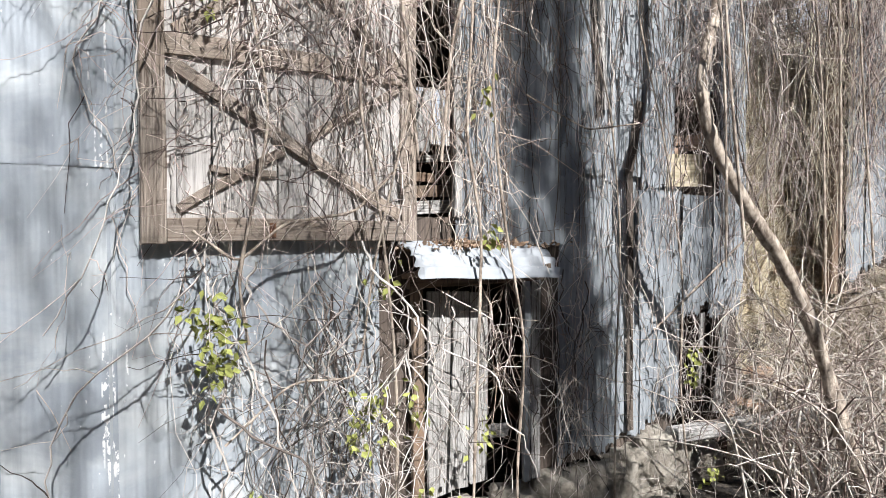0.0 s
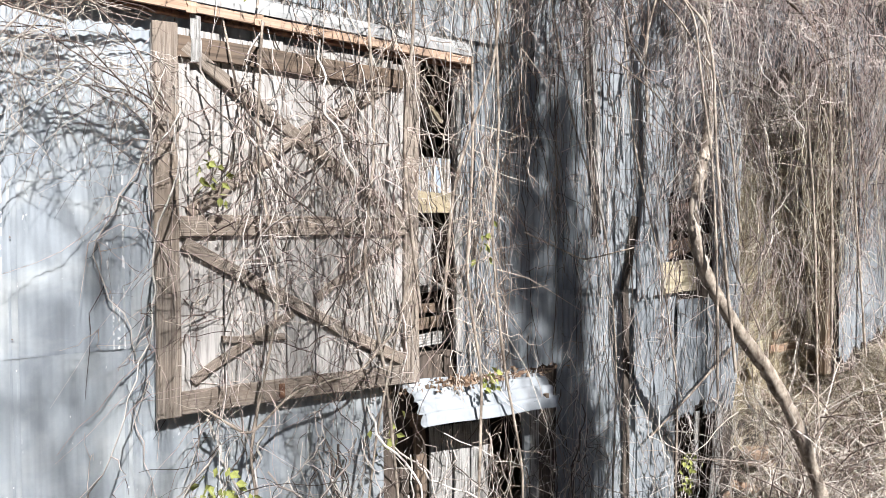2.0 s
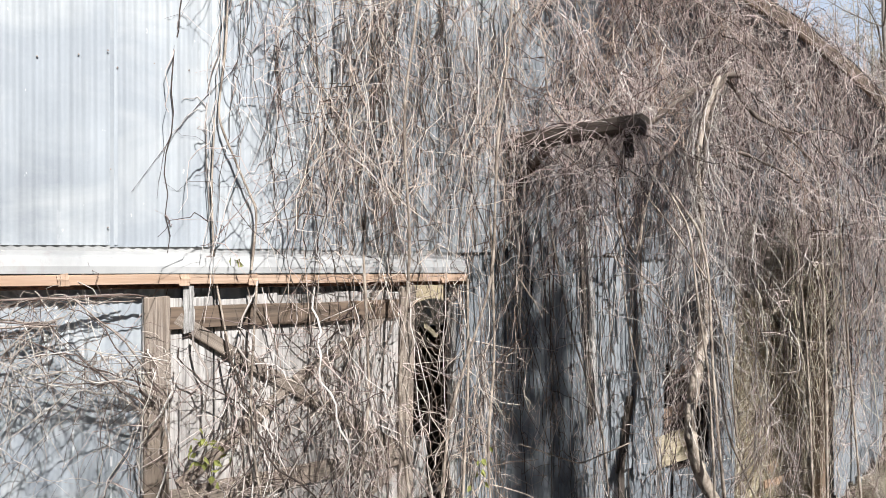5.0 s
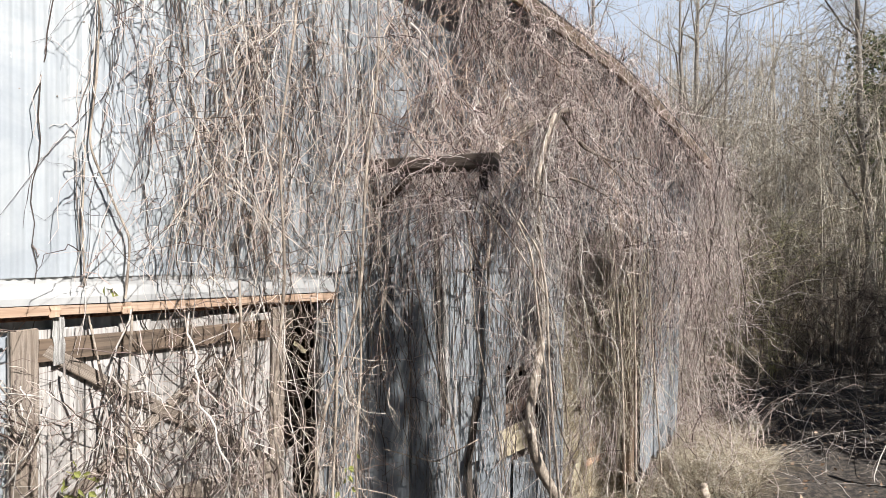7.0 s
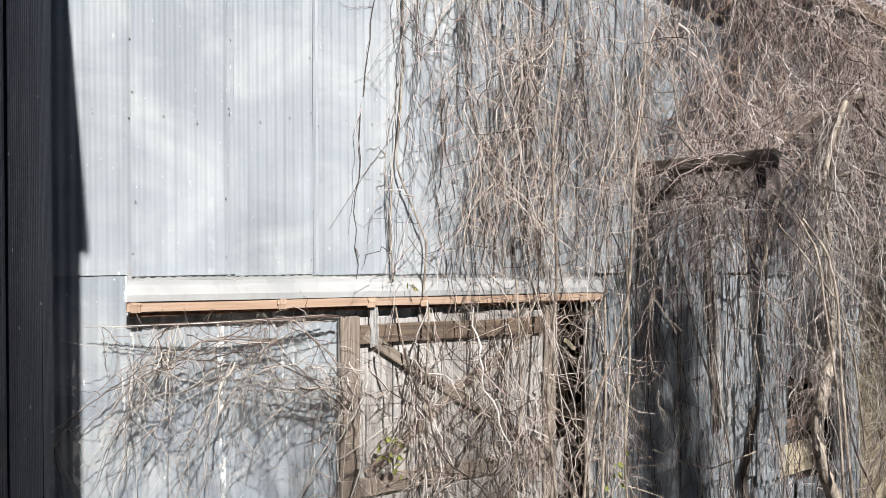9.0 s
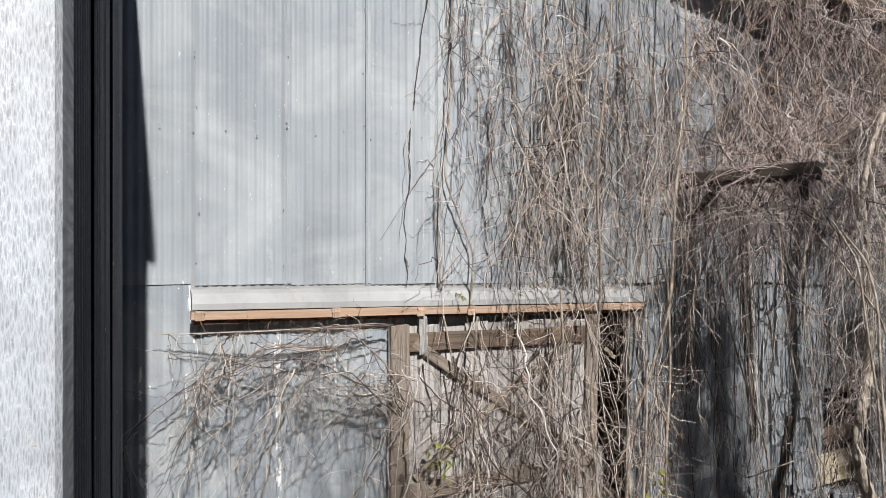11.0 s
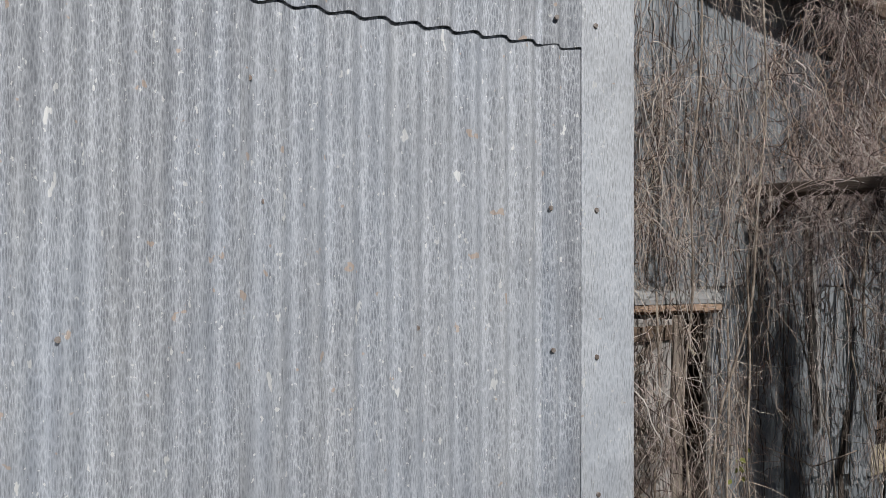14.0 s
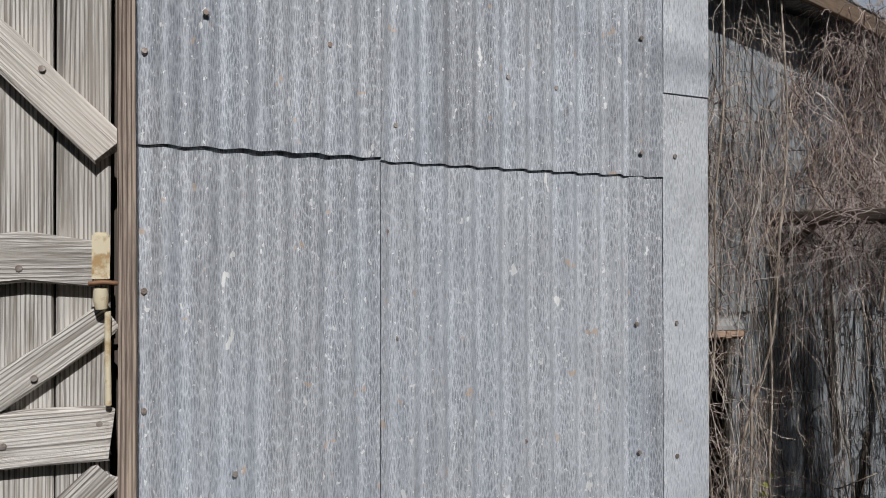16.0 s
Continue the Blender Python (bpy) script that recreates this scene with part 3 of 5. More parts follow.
# ---- big sliding door, its rail and the sheets' nails ----
def build_door():
    d = empty("door_1", "big weathered plank barn door with crossed braces, overgrown", "door", kind="structure", at=(0.70, 4.40, 2.42))
    W, H = 1.96, 2.52
    n = 9
    for i in range(n):
        w = W / n
        plank("plank", (w - 0.006, 0.025, H - 0.03 - 0.02 * (i % 3)), pose((i + 0.5) * w, 0.02, H / 2 + 0.01 * (i % 2)), M_DOOR, d, seed=i, rough=0.003)
    f = lambda nm, a, b, w, dd, s, m=M_FRAME: slat(nm, a, b, w, dd, m, d, seed=s)
    f("stile", (0.075, -0.012, 0.0), (0.085, -0.012, H), 0.15, 0.035, 21)
    f("stile", (W - 0.07, -0.012, 0.0), (W - 0.06, -0.012, H), 0.13, 0.035, 22)
    f("rail", (0.155, -0.012, 0.085), (W - 0.14, -0.012, 0.075), 0.15, 0.035, 23)
    f("rail", (0.155, -0.012, 1.235), (W - 0.14, -0.012, 1.225), 0.135, 0.035, 24)
    f("rail", (0.155, -0.012, H - 0.14), (W - 0.14, -0.012, H - 0.15), 0.14, 0.035, 25, M_BEAM)
    f("brace", (0.20, -0.014, 2.38), (1.80, -0.014, 1.30), 0.085, 0.035, 26)
    f("brace", (0.22, -0.006, 1.32), (0.92, -0.006, 1.84), 0.075, 0.03, 27)
    f("brace", (1.00, -0.006, 1.90), (1.78, -0.006, 2.36), 0.075, 0.03, 28)
    f("brace", (0.18, -0.014, 1.12), (1.80, -0.014, 0.18), 0.085, 0.035, 29)
    f("brace", (0.22, -0.006, 0.22), (0.90, -0.006, 0.62), 0.06, 0.03, 30)
    f("brace", (1.10, -0.006, 0.72), (1.80, -0.006, 1.13), 0.06, 0.03, 31)
    f("ledger", (0.42, -0.006, 0.47), (0.85, -0.006, 0.46), 0.045, 0.03, 32)
    for x in (0.27,):
        f("hanger", (x, -0.035, H - 0.22), (x, -0.035, H + 0.07), 0.065, 0.012, 33, M_GREY)
    box("bolt_plate", (0.80, -0.04, 0.03), (0.84, -0.028, 0.13), M_RUST, d)


build_door()


def build_rail():
    r = empty("trim_rail", "white metal flashing over a salmon-painted door track", "trim", kind="structure", at=(-0.71, FY - 0.10, 5.13))
    r.rotation_euler[1] = radians(1.1)
    L = 3.88
    prof = [(0.085, 0.115), (0.078, 0.12), (-0.005, 0.098), (-0.020, 0.085), (-0.042, 0.03), (-0.045, -0.012), (-0.036, -0.012), (-0.032, 0.025), (-0.012, 0.078), (0.0, 0.088)]
    bm = bmesh.new()
    xs = np.linspace(0, L, 9)
    rings = []
    rr = random.Random(4)
    for x in xs:
        o = rr.uniform(-0.004, 0.004)
        rings.append([bm.verts.new((x, y + o, z + rr.uniform(-0.002, 0.002))) for y, z in prof])
    for a, c in zip(rings[:-1], rings[1:]):
        for i in range(len(prof)):
            bm.faces.new((a[i], a[(i + 1) % len(prof)], c[(i + 1) % len(prof)], c[i]))
    bm.faces.new(rings[0][::-1])
    bm.faces.new(rings[-1])
    bmesh.ops.recalc_face_normals(bm, faces=bm.faces[:])
    part("flashing", bm, M_FLASH, r, "white metal flashing strip")
    box("flashing_flange", (0.0, 0.078, 0.10), (L, 0.083, 0.215), M_FLASH, r)
    slat("track_board", (0.0, -0.022, -0.05), (L, -0.022, -0.05), 0.062, 0.03, M_SALMON, r, "salmon-coloured weathered board", seed=3)
    slat("track", (0.02, 0.02, -0.092), (L, 0.02, -0.092), 0.035, 0.05, M_RUST, r, seed=5)
    for x in (0.02, 0.95, 1.62, 2.05, 2.9, 3.6):
        slat("bracket", (x + 0.03, -0.044, -0.085), (x + 0.03, -0.044, -0.018), 0.06, 0.012, M_SALMON, r, seed=int(x * 10))


build_rail()


def nail_mesh():
    bm = bmesh.new()
    bmesh.ops.create_uvsphere(bm, u_segments=8, v_segments=5, radius=0.0035)
    for v in bm.verts:
        v.co.z *= 0.5
    bmesh.ops.create_cone(bm, segments=8, radius1=0.0055, radius2=0.005, depth=0.003, cap_ends=True)
    bmesh.ops.rotate(bm, verts=bm.verts[:], cent=(0, 0, 0), matrix=Matrix.Rotation(radians(90), 3, "X"))
    me = bpy.data.meshes.new("nail")
    bm.to_mesh(me)
    bm.free()
    me.materials.append(M_NAIL)
    return me


NAIL = nail_mesh()


def nail(x, z, y, parent):
    ob = new("nail", NAIL)
    ob.parent = parent
    ob.location = (x, y, z)


rr = random.Random(11)
for x in (-0.67, -0.07, 0.53, 1.13):
    for z in (5.42, 5.77, 6.47, 6.85, 7.3):
        nail(x + rr.uniform(-0.02, 0.02), z + rr.uniform(-0.05, 0.05), -0.04, main_wall)
for i in range(11):
    nail(-0.9 + 0.21 * i, 6.36 + rr.uniform(-0.05, 0.05), -0.04, main_wall)
for x in (-0.66, -0.06, 0.54):
    for z in (2.95, 3.6, 4.3):
        nail(x, z + rr.uniform(-0.05, 0.05), -0.025, main_wall)
for x, z in [(-0.795, 5.647), (-0.222, 5.651), (-0.113, 5.649), (-0.822, 5.854), (-0.116, 6.037), (-0.215, 6.04), (-0.80, 5.36), (-0.218, 5.36), (-0.112, 5.34),
             (-0.80, 6.06), (-0.93, 6.20), (-0.55, 6.18), (-0.43, 6.17), (-1.10, 5.43), (-0.52, 5.42), (-1.15, 6.22), (-0.108, 5.05), (-0.80, 5.05), (-0.215, 6.3), (-1.245, 5.55), (-1.245, 5.75), (-1.245, 6.15)]:
    deep = (-0.003 if z < 5.98 else -0.008) - WA * math.cos(2 * math.pi * (0.21 + (x + 1.262) / WP))
    nail(x, z, -0.0187 - (0.003 if z > 6.19 else 0.0) if x > -0.15 else deep, wing)

# ---- metal hood over the small door ----
def build_hood():
    h = empty("door_hood", "small curved corrugated metal hood strewn with dead leaves", "hood", at=(2.50, FY - 0.02, 2.20))
    n = 44
    V = []
    for side in (0.0, -0.003):
        for x in np.linspace(0, 1.38, 12):
            for i in range(n + 1):
                f = i / n
                y = -0.40 * f
                z = 0.20 - 0.05 * f - 0.45 * max(0.0, f - 0.5) ** 1.3 + 0.016 * math.cos(f * 2 * math.pi * 5.5) - 0.05 * x / 1.38 + 0.006 * math.sin(x * 7)
                V.append((x + 0.02 * f * math.sin(i), y, z + side))
    V = np.array(V)
    m = n + 1
    Q = []
    for j in range(11):
        a = j * m + np.arange(n)
        Q.append(np.stack([a, a + m, a + m + 1, a + 1], 1))
        Q.append(np.stack([a, a + 1, a + m + 1, a + m], 1) + 12 * m)
    for j in (0, 11):
        a = j * m + np.arange(n)
        Q.append(np.stack([a, a + 1, a + 1 + 12 * m, a + 12 * m], 1))
    a = np.arange(11) * m + n
    Q.append(np.stack([a, a + m, a + m + 12 * m, a + 12 * m], 1))
    arrays("hood_sheet", V, np.concatenate(Q), M_HOOD, h, "whitish corrugated metal sheet", flat_tail=11 + 2 * n)
    for x in (0.08, 1.28):
        slat("hood_bracket", (x, -0.02, -0.06), (x, -0.36, 0.0), 0.04, 0.04, M_BEAM, h, seed=int(x * 9))
    slat("hood_cleat", (0.02, -0.03, 0.155), (1.36, -0.03, 0.11), 0.05, 0.05, M_BEAM, h, seed=3)


build_hood()

# ---- small lower door ----
def build_low_door():
    d = empty("door_2", "small weathered plank door standing ajar under a hood", "door", kind="structure", at=(2.78, FY - 0.06, 0.36))
    for i, w in enumerate((0.22, 0.18, 0.19)):
        x = (0.11, 0.315, 0.505)[i]
        plank("plank", (w - 0.006, 0.028, 1.64 - 0.03 * i), pose(x, 0.004 * i, 0.83), M_GREY, d, seed=i + 60)
    slat("door_batten", (0.02, 0.03, 0.30), (0.58, 0.03, 0.30), 0.1, 0.025, M_BEAM, d, seed=1)
    slat("door_batten", (0.02, 0.03, 1.35), (0.58, 0.03, 1.35), 0.1, 0.025, M_BEAM, d, seed=2)
    f = empty("door_frame", "weathered door frame boards with peeling pale paint", "frame", kind="structure", at=(0, FY, 0))
    for x, w, m, s in ((3.80, 0.07, M_OLD, 5), (3.90, 0.11, M_GREY, 6), (2.69, 0.10, M_BEAM, 7)):
        slat("jamb", (x, -0.06 - 0.01 * (s % 2), 0.30), (x, -0.06, 2.05), w, 0.04, m, f, seed=s)
    slat("lintel", (2.62, -0.04, 2.09), (4.0, -0.04, 2.09), 0.10, 0.05, M_BEAM, f, seed=9)
    slat("crosspiece", (3.38, 0.16, 0.72), (3.78, 0.16, 0.70), 0.12, 0.03, M_GREY, f, seed=10)


build_low_door()

# ---- boards, battens and timbers of the wall ----
def timber_thing(name, label, category, a, b, w, d, m, seed, group=""):
    ob = slat(name, a, b, w, d, m, seed=seed)
    return tagged(ob, label, category, group)


head = empty("hoist_beam", "blackened hoist beam sticking out of the wall, tangled in vines", "beam", at=(3.70, 4.46, 6.17))
slat("beam", (0, 0, 0), (0.11, -1.36, -0.03), 0.13, 0.12, M_BLACK, head, seed=1)
slat("hook_board", (0.09, -1.24, -0.05), (0.09, -1.24, -0.26), 0.07, 0.05, M_BLACK, head, seed=2)
slat("strut", (0.02, -0.02, -0.42), (0.05, -0.50, -0.05), 0.06, 0.06, M_BLACK, head, seed=3)
timber_thing("batten", "pale peeling vertical batten on the metal wall", "batten", (4.76, FY - 0.06, 3.62), (4.59, FY - 0.06, 5.92), 0.055, 0.045, M_GREY, 2)
# no timber: flat dark strip for the shadow line between two sheets
timber_thing("batten", "dark strip put in for the shaded gap beside a pale batten", "batten", (4.70, FY - 0.045, 3.55), (4.53, FY - 0.045, 5.85), 0.045, 0.02, M_BLACK, 14)
# two dark strips in place of the shadowed tear between sheets, with its bend
timber_thing("batten", "dark strip standing for the shaded gap at a torn sheet edge", "batten", (5.17, FY - 0.045, 0.5), (5.13, FY - 0.045, 3.02), 0.085, 0.02, M_BLACK, 3)
timber_thing("batten", "dark strip standing for the shaded gap at a torn sheet edge", "batten", (5.12, FY - 0.045, 3.0), (5.26, FY - 0.045, 3.75), 0.10, 0.02, M_BLACK, 15)
timber_thing("patch_board", "tan mossy board nailed under a hole", "board", (5.70, FY - 0.03, 3.10), (6.28, FY - 0.03, 3.12), 0.34, 0.025, M_TAN, 4)
timber_thing("loose_board", "salmon-coloured board lying inside the hole", "board", (5.74, FY + 0.13, 3.40), (6.75, FY + 0.09, 3.52), 0.10, 0.03, M_SALMON, 5)
timber_thing("loose_board", "reddish board lying inside the hole", "board", (5.74, FY + 0.15, 3.80), (6.7, FY + 0.15, 3.92), 0.07, 0.03, M_SALMON, 16)
timber_thing("loose_board", "reddish split board tilted inside the hole", "board", (5.78, FY + 0.11, 3.28), (6.5, FY + 0.11, 3.42), 0.06, 0.025, M_SALMON, 17)
timber_thing("loose_board", "brown board lying inside the hole", "board", (5.70, FY + 0.36, 3.70), (6.95, FY + 0.34, 3.62), 0.10, 0.03, M_BEAM, 6)
timber_thing("sill_log", "grey weathered log lying along the foundation", "log", (5.55, 4.22, 0.44), (8.3, 4.14, 0.26), 0.15, 0.16, M_GREY, 7)
timber_thing("knee_brace", "dark diagonal timber brace in the open bay", "brace", (7.10, FY + 0.24, 4.50), (8.9, FY + 0.24, 5.95), 0.20, 0.14, M_BLACK, 8)
timber_thing("bay_post", "dark upright timber post in the open bay", "post", (9.45, FY + 0.16, 1.6), (9.45, FY + 0.16, 6.2), 0.16, 0.16, M_BEAM, 9)
timber_thing("hanging_board", "splintered pale board hanging beside a hole", "board", (6.62, FY - 0.03, 0.45), (6.78, FY - 0.03, 1.62), 0.13, 0.025, M_GREY, 10)
timber_thing("hanging_board", "splintered pale board hanging beside a hole", "board", (6.30, FY - 0.02, 0.75), (6.36, FY - 0.02, 1.58), 0.07, 0.025, M_GREY, 12)
for i, (za, zb, w, m) in enumerate([(2.66, 2.70, 0.11, M_GREY), (2.80, 2.83, 0.10, M_BEAM), (2.95, 2.92, 0.08, M_BEAM), (3.08, 3.12, 0.06, M_GREY)]):
    timber_thing("gap_board", "old board stacked inside the gap beside the door", "board", (2.60, FY + 0.20 + 0.05 * i, za), (3.25, FY + 0.24 + 0.05 * i, zb), w, 0.03, m, 70 + i, "boards in the door gap")
# slab added to give the bright patch in the gap
timber_thing("pale_board", "whitish slab added for the bright patch inside the door gap", "board", (2.93, FY + 0.26, 3.15), (2.93, FY + 0.26, 3.64), 0.15, 0.02, M_GREY, 79)
timber_thing("splinter", "pale splintered stick caught in the gap", "stick", (2.82, FY - 0.02, 4.62), (2.98, FY + 0.06, 4.52), 0.035, 0.02, M_TAN, 77)
timber_thing("gap_stud", "pale narrow stud at the edge of the gap", "stud", (3.10, FY - 0.01, 2.6), (3.08, FY - 0.01, 4.95), 0.07, 0.05, M_GREY, 78)
rr = random.Random(21)
for i in range(20):
    x, y = rr.uniform(7.3, 9.4), rr.uniform(4.85, 5.35)
    z = float(ground_z(x, y)) + 0.10 + rr.uniform(0, 0.55)
    a = rr.uniform(-0.6, 0.6)
    l = rr.uniform(0.5, 1.1)
    timber_thing("fallen_board", "broken rusty-brown board on a collapsed heap", "board", (x - l / 2, y - 0.2 * a, z - a * l / 2), (x + l / 2, y + 0.2 * a, z + a * l / 2), rr.uniform(0.08, 0.18), 0.03,
                 (M_SALMON, M_BEAM, M_TAN)[i % 3], 40 + i, "heap of fallen boards")


# ---- stones ----
def stone(x, y, z, sx, sy, sz, seed):
    bm = bmesh.new()
    bmesh.ops.create_icosphere(bm, subdivisions=4, radius=1)
    for v in bm.verts:
        c = v.co
        q = Vector([math.copysign(abs(a) ** 0.5, a) for a in c])
        q *= 1 + 0.30 * noise.noise(c * 1.7 + Vector((seed, 0, 0))) + 0.16 * noise.noise(c * 4.3 + Vector((seed, 3, 0))) + 0.07 * noise.noise(c * 11 + Vector((3, seed, 0)))
        v.co = Vector((q.x * sx, q.y * sy, q.z * sz))
    ob = part("foundation_stone", bm, M_STONE)
    for p in ob.data.polygons:
        p.use_smooth = True
    ob.location = (x, y, z)
    ob.rotation_euler[2] = seed * 0.7
    tagged(ob, "pale rough foundation stone under the barn wall", "stone", "stone foundation")


for i, (x, z, sx, sz) in enumerate([(3.15, 0.02, 0.30, 0.24), (3.7, 0.0, 0.26, 0.26), (4.2, 0.03, 0.27, 0.27), (4.72, 0.0, 0.28, 0.26), (5.12, 0.10, 0.20, 0.26), (5.48, 0.20, 0.22, 0.27), (5.83, 0.10, 0.17, 0.25),
                                     (2.6, 0.0, 0.27, 0.26), (2.0, 0.0, 0.32, 0.25), (1.4, 0.02, 0.28, 0.24), (0.8, 0.0, 0.3, 0.25), (5.3, -0.2, 0.3, 0.2)]):
    stone(x, FY - 0.02 - 0.03 * (i % 3), z - 0.02, sx, 0.2, sz, i + 1)
stone(7.45, 5.15, float(ground_z(7.45, 5.15)) + 0.13, 0.24, 0.16, 0.17, 31)
stone(7.75, 5.25, float(ground_z(7.75, 5.25)) + 0.10, 0.16, 0.14, 0.14, 33)
stone(6.6, 4.6, -0.15, 0.2, 0.2, 0.2, 35)

# ---- plank door of the wing ----
def build_wing_door():
    d = empty("door_3", "grey weathered plank door with diagonal braces and pale nails", "door", kind="structure", at=(-2.50, WY + 0.045, 5.0))
    for i, (x, w) in enumerate([(-0.045, 0.078), (-0.155, 0.138), (-0.30, 0.145), (-0.45, 0.15)]):
        plank("plank", (w, 0.022, 3.2), pose(x, 0.012, 0.6), M_BARE, d, seed=80 + i, rough=0.001)
    f = lambda nm, a, b, w, s: slat(nm, a, b, w, 0.024, M_BARE, d, seed=s)
    f("rail", (-0.5, -0.012, 0.80), (-0.03, -0.012, 0.80), 0.075, 90)
    f("rail", (-0.5, -0.012, 0.525), (-0.01, -0.012, 0.525), 0.085, 91)
    f("rail", (-0.5, -0.012, 1.45), (-0.01, -0.012, 1.45), 0.085, 92)
    f("brace", (-0.40, -0.011, 1.36), (0.0, -0.011, 0.98), 0.062, 93)
    f("brace", (-0.40, -0.011, 0.42), (-0.012, -0.011, 0.705), 0.052, 94)
    f("brace", (-0.40, -0.011, 0.08), (-0.01, -0.011, 0.45), 0.055, 95)
    for x, z in [(-0.13, 0.79), (-0.10, 1.10), (-0.11, 0.62), (-0.02, 0.54), (-0.15, 0.52)]:
        ob = new("nail", NAIL)
        ob.parent = d
        ob.location = (x, -0.026, z)
    bm = bmesh.new()
    bmesh.ops.create_cube(bm, size=1)
    for v in bm.verts:
        v.co = Vector((-0.018 + v.co.x * 0.026, -0.034 + v.co.y * 0.014, 0.807 + v.co.z * 0.078))
    bmesh.ops.bevel(bm, geom=bm.edges[:], offset=0.004, segments=2, affect="EDGES")
    part("hinge", bm, M_CREAM, d, "cream-painted rusty hinge")
    V, Q = tube_arrays(np.array([[(-0.018, -0.036, 0.757), (-0.018, -0.036, 0.74), (-0.017, -0.036, 0.724)]]), np.array([[0.011, 0.012, 0.009]]), 10)
    arrays("knuckle", V, Q, M_CREAM, d, "cream-painted rusty hinge knuckle")
    V, Q = tube_arrays(np.array([[(-0.008, -0.034, 0.72), (-0.008, -0.034, 0.64), (-0.007, -0.034, 0.57)]]), np.full((1, 3), 0.005), 8)
    arrays("hinge_rod", V, Q, M_CREAM, d)
    V, Q = tube_arrays(np.array([[(-0.035, -0.045, 0.765), (-0.015, -0.048, 0.767), (0.006, -0.045, 0.765)]]), np.full((1, 3), 0.004), 8)
    arrays("hinge_pin", V, Q, M_RUST, d)
    p = slat("door_post", (-2.481, WY - 0.004, 1.0), (-2.486, WY - 0.004, 8.8), 0.026, 0.085, M_POST, seed=70)
    tagged(p, "brown weathered timber door post", "post", kind="structure")


build_wing_door()

# ---- vines ----
def smooth_walk(K, n, size, keep=0.75):
    """K random walks with memory, (K, n)."""
    v = np.zeros(K)
    p = np.zeros((K, n))
    for i in range(1, n):
        v = keep * v + RNG.normal(0, size, K)
        p[:, i] = p[:, i - 1] + v
    return p


def hanging(K, x, ztop, length, off, n=24, wander=0.010, r=(0.003, 0.006), gather=0.0):
    """Vines that hang down the facade. x, ztop, length, off: ranges (off: metres in front of the wall)."""
    X0, Z0, L = RNG.uniform(*x, K), RNG.uniform(*ztop, K), RNG.uniform(*length, K)
    O = off[0] + (off[1] - off[0]) * RNG.random(K) ** 1.6
    f = np.linspace(0, 1, n)
    P = np.zeros((K, n, 3))
    P[:, :, 0] = X0[:, None] + smooth_walk(K, n, wander * 0.62) + RNG.normal(0, 0.10, K)[:, None] * f * L[:, None] * 0.6
    sag = 1 - gather * np.sin(f * np.pi)[None, :]
    P[:, :, 1] = FY - 0.03 - np.maximum(0.015, O[:, None] * sag + smooth_walk(K, n, wander * 0.5))
    P[:, :, 2] = np.maximum(0.1, Z0[:, None] - f * L[:, None])
    P[:, :, :2] += RNG.normal(0, 0.009, (K, n, 2))
    R = RNG.uniform(*r, K)[:, None] * (1 - 0.55 * f)[None, :]
    return P, R


def twigs(P, K, length, r=(0.0014, 0.003), n=6, down=0.5, spread=1.0, curl=0.5, flat=0.6):
    """K twigs that leave random points of the paths P, arching."""
    k = RNG.integers(0, P.shape[0], K)
    i = RNG.integers(1, P.shape[1], K)
    o = P[k, i]
    d = RNG.normal(0, spread, (K, 3))
    d[:, 1] *= flat
    d[:, 2] -= down
    d /= np.linalg.norm(d, axis=1, keepdims=True)
    c = RNG.normal(0, curl, (K, 3))
    c[:, 1] *= flat
    c[:, 2] -= curl * 0.8
    L = RNG.uniform(*length, K)
    f = np.linspace(0, 1, n)
    Q = o[:, None, :] + L[:, None, None] * (d[:, None, :] * f[None, :, None] + c[:, None, :] * (f ** 2)[None, :, None] * 0.6)
    Q += RNG.normal(0, 1, Q.shape) * f[None, :, None] * (0.005 + 0.055 * L)[:, None, None]
    lim = (Q[:, :, 0] > -1.2) & (Q[:, :, 0] < 9.6) if P[:, :, 1].mean() > 3 else np.zeros(Q.shape[:2], bool)
    Q[:, :, 1] = np.where(lim, np.minimum(Q[:, :, 1], FY - 0.045), Q[:, :, 1])
    R = RNG.uniform(*r, K)[:, None] * (1 - 0.6 * f)[None, :]
    return Q, R


def mass(name, sets, material, label, category="vines"):
    V, Q = join_tubes([tube_arrays(P, R, 3) for P, R in sets])
    tagged(arrays(name, V, Q, material), label, category, kind="stuff")


# upper curtain, from the roof edge down over rail and header
up = [hanging(16, (1.05, 1.7), (6.6, 8.6), (1.2, 3.4), (0.03, 0.15), wander=0.016, r=(0.003, 0.007)),
      hanging(70, (1.65, 3.6), (6.6, 8.7), (1.2, 3.6), (0.04, 0.4), wander=0.026, r=(0.0025, 0.0075)),
      hanging(75, (3.4, 7.4), (6.3, 8.3), (0.5, 1.8), (0.05, 0.62), wander=0.036, r=(0.004, 0.012)),
      hanging(60, (6.8, 9.4), (5.8, 7.6), (0.5, 1.7), (0.05, 1.0), wander=0.03, r=(0.004, 0.011)),
      hanging(80, (9.3, 12.6), (5.4, 7.2), (1.0, 3.2), (0.1, 0.9), wander=0.03, r=(0.004, 0.011))]
mass("vine_curtain", up, M_VINE, "dense curtain of bare tan vines hanging from the roof")
TF = dict(r=(0.0024, 0.006), curl=0.9, n=7)
TW = dict(r=(0.002, 0.005), curl=0.9, n=7)
TS = dict(r=(0.0015, 0.0032), curl=0.7, n=5)
